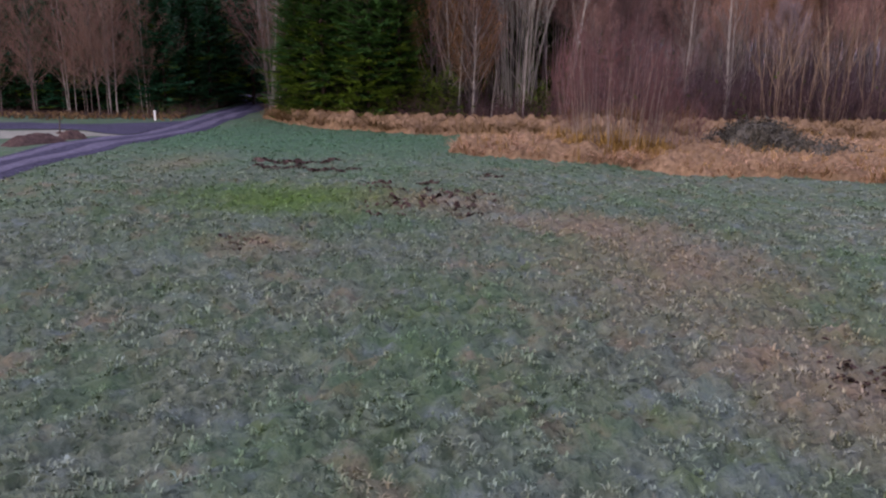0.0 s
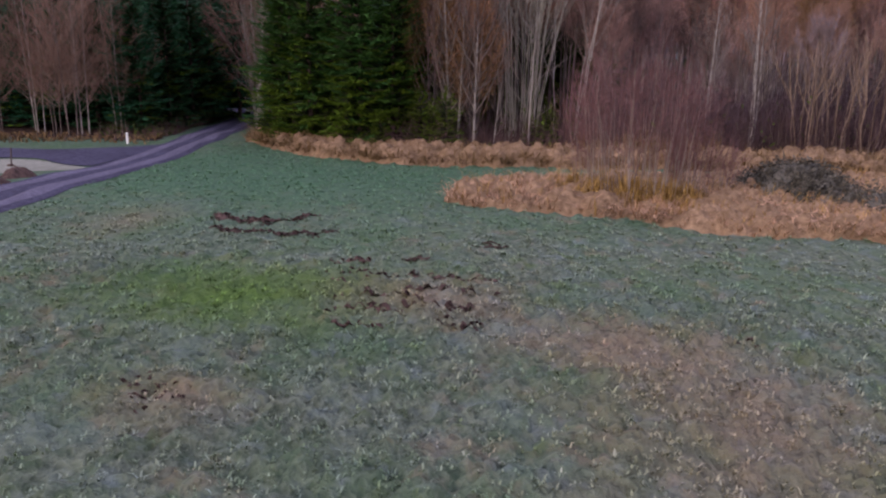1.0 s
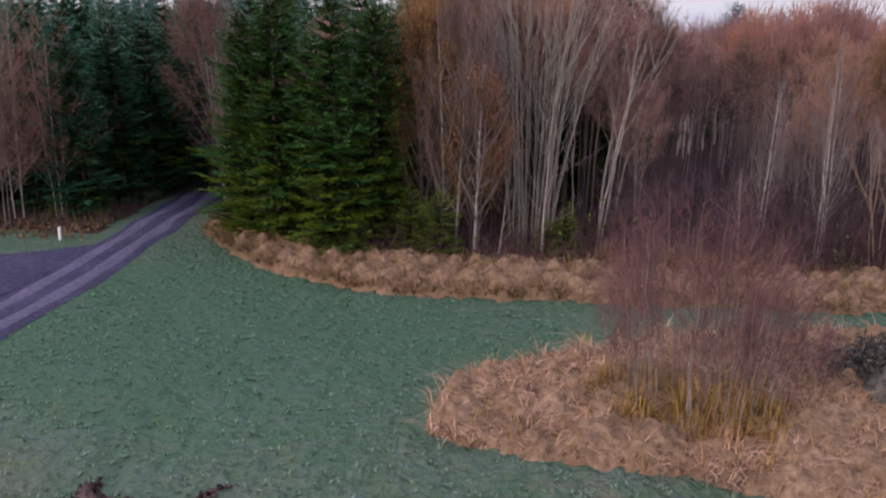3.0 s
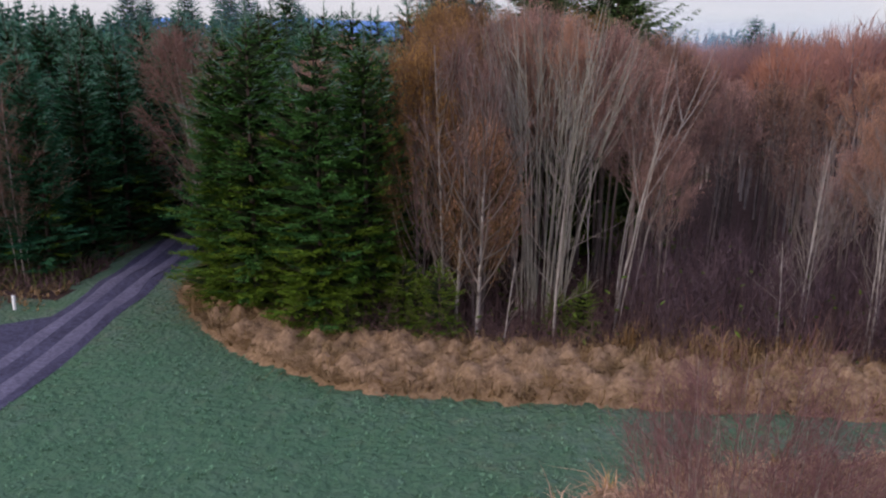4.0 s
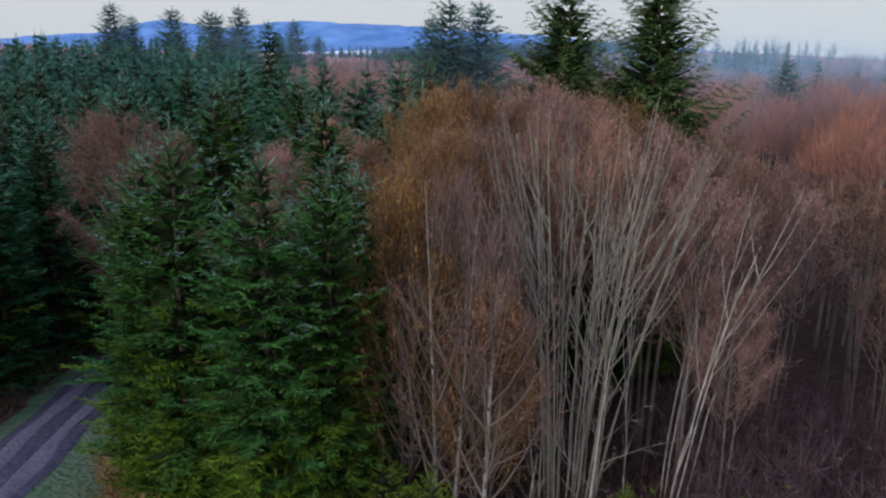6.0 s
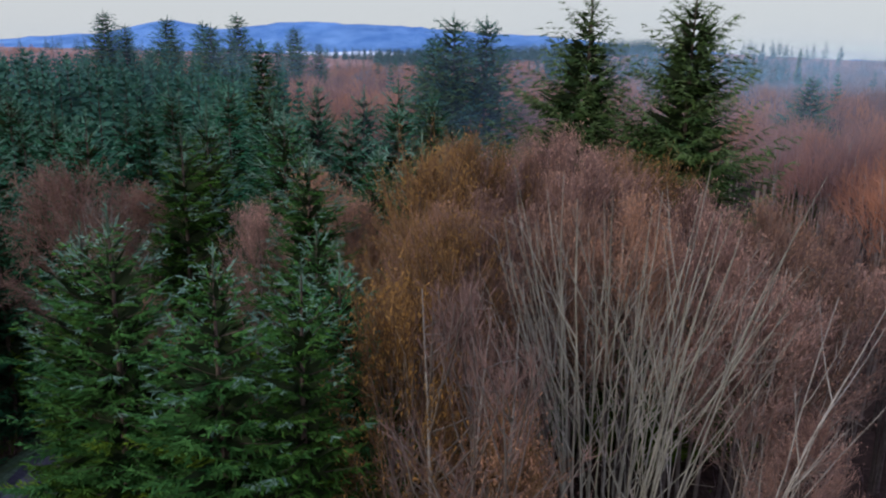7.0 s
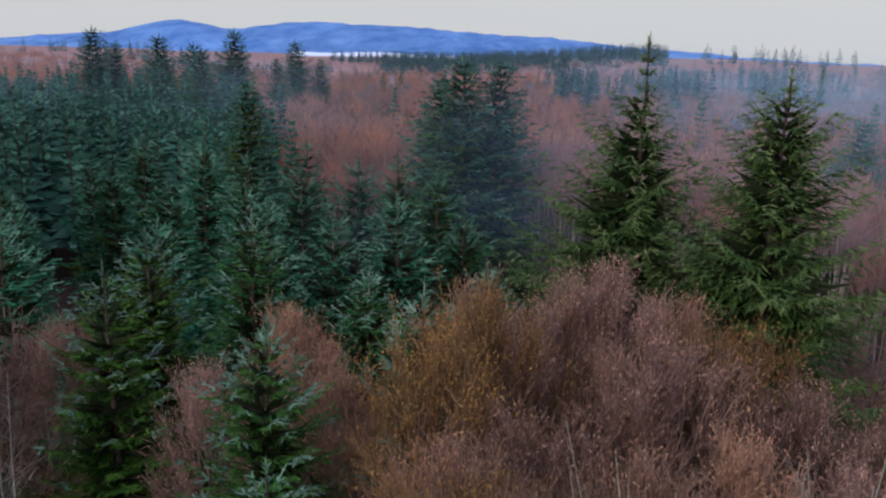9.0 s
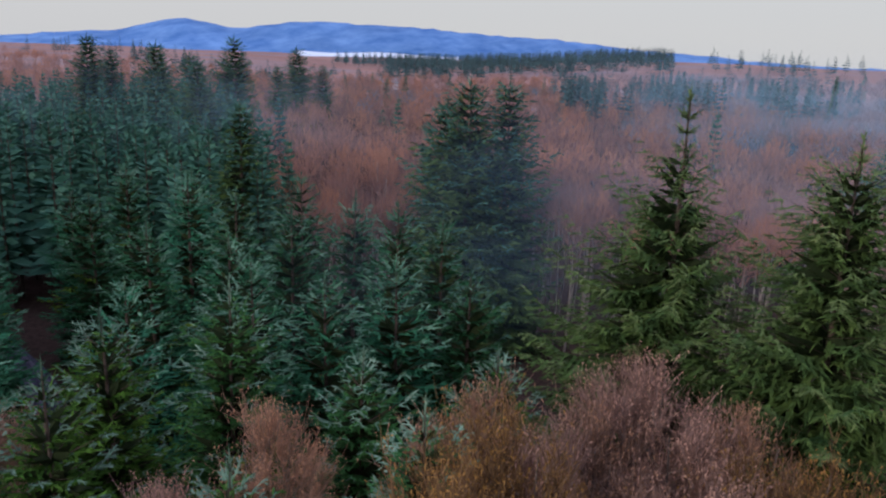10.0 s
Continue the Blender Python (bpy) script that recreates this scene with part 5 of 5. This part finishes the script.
# ---------------------------------------------------------------- shrubs and heaps
def shrub(name, x, y, h, spread, stems, seed, label, colour=None, fullness=32):
    """A many-stemmed shrub: thin stems opening into a rounded haze of fine twigs."""
    r = np.random.RandomState(seed)
    root = new(name)
    root.matrix_basis = pose(x, y, float(height(x, y)))
    wood_, fine = Soup(), Soup()
    for q in range(stems):
        a = r.rand() * 6.283
        d = np.array([np.cos(a), np.sin(a), 0])
        f = r.rand() ** 0.5
        foot = d * spread * 0.86 * f
        H = h * (0.70 + 0.30 * r.rand()) * (1 - 0.30 * f ** 2)
        t = np.linspace(0, 1, 6)
        p = foot[None] + d[None] * (spread * (0.04 + 0.16 * f) * t ** 1.3)[:, None]
        p[:, 2] = t * H * 0.9 - 0.05
        p[:, :2] += np.cumsum(r.normal(0, 0.06, (6, 2)), 0)
        tube(wood_, p, 0.011 * (1 - t) + 0.004, 3)
        n = fullness
        u = 0.30 + 0.70 * r.rand(n) ** 0.7
        b = np.stack([np.interp(u, t, p[:, c]) for c in range(3)], -1)
        td = unit(r.normal(0, 0.5, (n, 3)) + np.array([0, 0, 0.7]) + d * 0.25)
        tl = (0.35 + 0.55 * r.rand(n, 1)) * h / 5
        e = b + td * tl
        slivers(fine, b, e, 0.013, r)
        for _ in range(2):
            k2 = b + (e - b) * (0.3 + 0.6 * r.rand(n, 1))
            slivers(fine, k2, k2 + unit(td * 0.6 + r.normal(0, 0.45, (n, 3)) + np.array([0, 0, 0.4])) * tl * 0.6, 0.010, r)
    part("brushwood", wood_.mesh("brushwood", [M_BRANCH], True), root)["kind"] = "stuff"
    part("crown", fine.mesh("crown", [colour or M_REDSTEM]), root)
    return tagged(root, label, "shrub", "shrubs")


shrub("willow_shrub", 9.0, 33.0, 6.5, 2.5, 90, 1, "dense red-twigged willow shrub rising from the straw grass")
shrub("willow_shrub", 11.4, 34.4, 3.4, 1.5, 40, 2, "smaller red-twigged willow shrub in the straw grass")
shrub("willow_shrub", 14.6, 46.8, 3.0, 1.6, 26, 3, "dark red-brown shrub at the foot of the birches", M_DARKSTEM)
shrub("willow_shrub", 10.4, 48.0, 1.8, 2.2, 24, 4, "low dark red-brown shrub at the wood's edge", M_DARKSTEM)
shrub("willow_shrub", 18.6, 48.5, 3.2, 2.4, 40, 5, "red-brown shrub among the alders", M_DARKSTEM)
shrub("willow_shrub", 22.0, 47.2, 3.2, 2.6, 44, 6, "red-brown shrub among the alders", M_DARKSTEM)


def heap(name, x, y, rx, ry, h, material, sticks, seed, label, category):
    """A lumpy mound with stalks and stones sticking out."""
    r = np.random.RandomState(seed)
    s = Soup()
    n = 22
    g = np.linspace(-1.15, 1.15, n)
    X, Y = np.meshgrid(g, g)
    rr = np.hypot(X, Y) + 0.12 * np.sin(4 * np.arctan2(Y, X) + seed)
    Z = h * np.clip(1 - rr ** 2, -0.05, 1) * (0.75 + 0.4 * r.rand(n, n)) - 0.06
    kk = (np.arange(n - 1)[:, None] * n + np.arange(n - 1)[None]).ravel()
    qd = np.stack([kk, kk + 1, kk + n + 1, kk + n], -1)
    s.add(np.stack([X * rx, Y * ry, Z], -1).reshape(-1, 3), np.concatenate([qd[:, [0, 1, 2]], qd[:, [0, 2, 3]]]))
    if not sticks:
        ob = new(name, s.mesh(name, [material]))
        ob.matrix_basis = pose(x, y, float(height(x, y)))
        return tagged(ob, label, category)
    root = new(name)
    root.matrix_basis = pose(x, y, float(height(x, y)))
    part("thatch", s.mesh("thatch", [material]), root, "matted dead growth")
    s = Soup()
    a, q = r.rand(sticks) * 6.283, r.rand(sticks) ** 0.5
    b = np.stack([np.cos(a) * q * rx, np.sin(a) * q * ry, h * (1 - q ** 2) * 0.8], -1)
    e = b + unit(r.normal(0, 0.9, (sticks, 3)) + [0, 0, 0.5]) * (0.25 + 0.4 * r.rand(sticks, 1))
    slivers(s, b, e, 0.03, r)
    lozenges(s, e, e + r.normal(0, 0.09, (sticks, 3)), 0.07, r)
    part("tangle", s.mesh("tangle", [material]), root, "dark tangled stems and leaves")["kind"] = "stuff"
    return tagged(root, label, category)


heap("bramble_bush", 15.2, 35.2, 2.1, 2.4, 1.35, M_BRAMBLE, 5200, 2, "dark rounded bramble bush standing in the straw grass", "bush")
heap("bramble_bush", 16.8, 32.6, 1.6, 1.3, 0.8, M_BRAMBLE, 900, 5, "low trailing brambles beside the heap", "bush")
heap("soil_mound", -14.2, 30.4, 0.85, 1.9, 0.46, M_SOIL, 0, 3, "low dark mound of dug earth by the road", "earth mound")
heap("soil_mound", -14.2, 33.0, 0.6, 0.8, 0.42, M_SOIL, 0, 4, "small dark mound of dug earth by the road", "earth mound")


def clods(name, label, lines_, seed):
    """Scraped bare soil: ragged rows of broken clods lying in the turf."""
    r = np.random.RandomState(seed)
    s = Soup()
    for (xa, ya), (xb, yb), bow, count, wide in lines_:
        count = int(count * 2.2)
        t = r.rand(count)
        x = xa + (xb - xa) * t + r.normal(0, wide * 0.5, count)
        y = ya + (yb - ya) * t + bow * 4 * t * (1 - t) + r.normal(0, wide * 0.7, count)
        size = 0.018 + 0.045 * r.rand(count)
        for px, py, sz in zip(x, y, size):
            v = unit(r.normal(0, 1, (7, 3))) * sz * np.array([1.3, 1.0, 0.6])
            v = np.concatenate([v, [[0, 0, sz * 0.7]]]) + [px, py, float(height(px, py)) + sz * 0.25]
            f = [(0, 1, 7), (1, 2, 7), (2, 3, 7), (3, 4, 7), (4, 5, 7), (5, 6, 7), (6, 0, 7), (0, 2, 4), (1, 3, 5), (2, 4, 6)]
            s.add(v, f)
    return tagged(new(name, s.mesh(name, [M_SOIL])), label, "bare soil", kind="stuff")


def furrows(name, label, lines_, seed, rough=4, whole=0.35):
    """Ragged cuts of bare soil in the turf: a sunken strip of broken earth with clods thrown up along it."""
    r = np.random.RandomState(seed)
    s = Soup()
    for (xa, ya), (xb, yb), bow, wide in lines_:
        n = max(6, int(np.hypot(xb - xa, yb - ya) / 0.06))
        t = np.linspace(0, 1, n)
        nrm = unit(np.array([-(yb - ya), xb - xa]))
        wob = np.cumsum(r.normal(0, 0.012, n))
        x = xa + (xb - xa) * t + nrm[0] * (bow * 4 * t * (1 - t) + wob)
        y = ya + (yb - ya) * t + nrm[1] * (bow * 4 * t * (1 - t) + wob)
        gap = np.clip(np.sin(t * n * 0.21 + r.rand() * 6) + whole + r.normal(0, 0.6, n), 0.0, 1.0) * np.sin(np.pi * np.clip(t, 0.03, 0.97)) ** 0.3
        w = wide * gap * (0.7 + 0.6 * r.rand(n))
        rim = []
        for off, up in ((-1, 0.004), (-0.35, 0.03), (0.35, 0.024), (1, 0.004)):
            px, py = x + nrm[0] * w * off, y + nrm[1] * w * off
            rim.append(np.stack([px, py, height(px, py) + up + 0.03 * r.rand(n)], -1))
        k = (np.arange(3)[:, None] * n + np.arange(n - 1)[None]).ravel()
        qd = np.stack([k, k + 1, k + n + 1, k + n], -1)
        s.add(np.concatenate(rim), np.concatenate([qd[:, [0, 1, 2]], qd[:, [0, 2, 3]]]))
        for i in range(n):
            for _ in range(rough if gap[i] > 0.2 else rough // 3):
                px, py, sz = x[i] + r.normal(0, wide * 0.9), y[i] + r.normal(0, wide * 1.1), 0.02 + 0.06 * r.rand() ** 2
                v = unit(r.normal(0, 1, (7, 3))) * sz * np.array([1.3, 1.0, 0.7])
                v = np.concatenate([v, [[0, 0, sz * 0.8]]]) + [px, py, float(height(px, py)) + sz * 0.4]
                s.add(v, [(0, 1, 7), (1, 2, 7), (2, 3, 7), (3, 4, 7), (4, 5, 7), (5, 6, 7), (6, 0, 7), (0, 2, 4), (1, 3, 5), (2, 4, 6)])
    return tagged(new(name, s.mesh(name, [M_SOIL])), label, "bare soil", kind="stuff")


furrows("soil_scrape", "curved scrapes of bare brown soil in the turf",
        [((-3.6, 27.1), (-0.85, 27.5), -0.95, 0.13), ((-3.4, 26.8), (-1.2, 26.9), -0.75, 0.10), ((-3.1, 25.2), (0.3, 25.7), -0.55, 0.10), ((-3.75, 27.3), (-3.2, 26.2), 0, 0.15), ((-2.3, 25.0), (-0.6, 24.9), -0.1, 0.09)], 1)
furrows("soil_rows", "long parallel rows of bare brown soil cut in the turf",
        [((0.9, 22.6), (1.9, 22.5), 0, 0.06), ((2.6, 22.95), (3.2, 22.9), 0, 0.07), ((1.2, 21.4), (2.6, 21.6), 0, 0.07), ((2.9, 21.6), (4.9, 21.6), 0, 0.08), ((1.4, 20.9), (2.2, 20.9), 0, 0.07),
         ((3.0, 20.6), (4.9, 20.7), 0, 0.08), ((1.7, 19.8), (3.4, 20.0), 0, 0.06), ((3.1, 19.6), (4.5, 19.6), 0, 0.09), ((1.9, 19.1), (3.2, 19.2), 0, 0.06), ((2.1, 18.3), (3.2, 18.4), 0, 0.06),
         ((3.9, 18.6), (4.7, 18.6), 0, 0.08), ((4.3, 24.8), (4.8, 24.6), 0, 0.10), ((4.2, 24.3), (5.0, 24.4), 0, 0.06)], 2, 2, 0.7)
clods("loose_clods", "scattered broken clods of brown soil on the turf", [((-0.1, 15.4), (0.9, 14.8), 0, 26, 0.30), ((9.4, 19.4), (9.6, 19.3), 0, 6, 0.10), ((9.6, 11.2), (10.6, 10.8), 0, 40, 0.45)], 2)

# undergrowth along the foot of the wood
r = np.random.RandomState(55)
under = Soup()
n = 6200
x = r.uniform(-11, 34, n)
y = front_of_fringe(x) + 3.6 + 9 * r.rand(n) ** 1.3
keep = x > road_mid(y) + 2.6
x, y = x[keep], y[keep]
b = np.stack([x, y, height(x, y)], -1)
for q in range(3):
    e = b + unit(r.normal(0, 0.55, (len(b), 3)) + [0, 0, 0.9]) * (0.5 + 2.8 * r.rand(len(b), 1) ** 2)
    slivers(under, b, e, 0.03, r, 0)
    b2 = b + (e - b) * 0.6
    slivers(under, b2, b2 + unit(r.normal(0, 0.7, b.shape) + [0, 0, 0.5]) * 0.6, 0.022, r, 0)
keep = r.rand(len(b)) < 0.3
lozenges(under, e[keep], e[keep] + r.normal(0, 0.12, (keep.sum(), 3)), 0.11, r, 1)
tagged(new("undergrowth", under.mesh("undergrowth", [M_DARKSTEM, M_SALAL])), "tangled brown undergrowth at the foot of the wood", "undergrowth", kind="stuff")

fern = Soup()
n = 2600
y = r.uniform(49.5, 84, n)
x = road_mid(y) - 2.2 - 4.5 * r.rand(n) ** 1.2
b = np.stack([x, y, height(x, y)], -1)
for q in range(4):
    e = b + unit(r.normal(0, 0.6, (n, 3)) + [0, 0, 0.7]) * (0.3 + 1.0 * r.rand(n, 1) ** 2)
    slivers(fern, b, e, 0.05, r, 0 if q < 3 else 1)
tagged(new("roadside_brush", fern.mesh("roadside_brush", [M_DARKSTEM, M_SALAL])), "dark brown ferns and brush beside the road", "undergrowth", kind="stuff")

# a thicket of thin saplings in the gap between the pole clump and the birches
thicket = Soup()
n = 1300
x, y = r.uniform(8.0, 30, n), np.zeros(n)
y = front_of_fringe(x) + 3.4 + 9.5 * r.rand(n)
foot = np.stack([x, y, height(x, y)], -1)
tip = foot + unit(r.normal(0, 0.16, (n, 3)) + [0, 0, 1]) * (1.6 + 3.2 * r.rand(n, 1))
slivers(thicket, foot, tip, 0.045, r, 0)
for q in range(16):
    u = 0.25 + 0.7 * r.rand(n, 1)
    b = foot + (tip - foot) * u
    slivers(thicket, b, b + unit(r.normal(0, 0.5, (n, 3)) + [0, 0, 0.7]) * (0.4 + 0.7 * r.rand(n, 1)), 0.024, r, 0)
tagged(new("thicket", thicket.mesh("thicket", [M_THICKET])), "dense purple-brown thicket of thin bare saplings", "thicket", kind="stuff")

# ---------------------------------------------------------------- small things
post_root = new("marker_post")
post_root.matrix_basis = pose(-17.6, 47.4, float(height(-17.6, 47.4)))
bm = bmesh.new()
bmesh.ops.create_cube(bm, size=1.0, matrix=Matrix.Translation((0, 0, 0.31)) @ Matrix.Diagonal((0.11, 0.11, 0.64, 1)))
bmesh.ops.bevel(bm, geom=bm.edges[:], offset=0.015, segments=2, affect="EDGES")
me = bpy.data.meshes.new("post")
bm.to_mesh(me)
me.materials.append(M_WHITE)
part("post", me, post_root)
tagged(post_root, "short white-painted marker post beside the track", "marker post")

stake_root = new("stake")
stake_root.matrix_basis = pose(-17.0, 36.5, float(height(-17.0, 36.5)), 0, 4, 0)
s = Soup()
tube(s, [[0, 0, -0.1], [0.01, 0, 0.4], [0.02, 0.01, 0.85]], [0.035, 0.032, 0.028], 6)
part("pole", s.mesh("pole", [M_POLEDARK], True), stake_root)
s = Soup()
tube(s, [[-0.18, 0, 0.05], [0.02, 0.02, 0.08], [0.2, 0, 0.04]], [0.05, 0.08, 0.04], 6)
part("clod", s.mesh("clod", [M_SOIL], True), stake_root)
tagged(stake_root, "dark wooden stake standing in the pale verge", "stake")


def house(x, y, turn, w, d, h):
    root = new("house")
    root.matrix_basis = pose(x, y, float(height(x, y)), 0, 0, turn)
    s = Soup()
    a = [(-w, -d, 0), (w, -d, 0), (w, d, 0), (-w, d, 0), (-w, -d, h), (w, -d, h), (w, d, h), (-w, d, h), (-w, 0, h * 1.5), (w, 0, h * 1.5)]
    s.add(a, [(0, 1, 5), (0, 5, 4), (1, 2, 6), (1, 6, 5), (2, 3, 7), (2, 7, 6), (3, 0, 4), (3, 4, 7), (4, 8, 7), (5, 6, 9)])
    part("wall", s.mesh("wall", [M_WALL]), root)
    s = Soup()
    o = 0.5
    b = [(-w - o, -d - o, h - 0.2), (w + o, -d - o, h - 0.2), (w + o, 0, h * 1.5 + 0.15), (-w - o, 0, h * 1.5 + 0.15), (w + o, d + o, h - 0.2), (-w - o, d + o, h - 0.2)]
    b = b + [(p[0], p[1], p[2] + 0.25) for p in b]
    s.add(b, [(0, 1, 2), (0, 2, 3), (3, 2, 4), (3, 4, 5), (6, 8, 7), (6, 9, 8), (9, 10, 8), (9, 11, 10), (0, 6, 7), (0, 7, 1), (5, 10, 11), (5, 4, 10)])
    part("roof", s.mesh("roof", [M_ROOF]), root)
    return tagged(root, "small white far-off house with a grey roof", "house")


house(-98, 470, 20, 5, 4, 4)
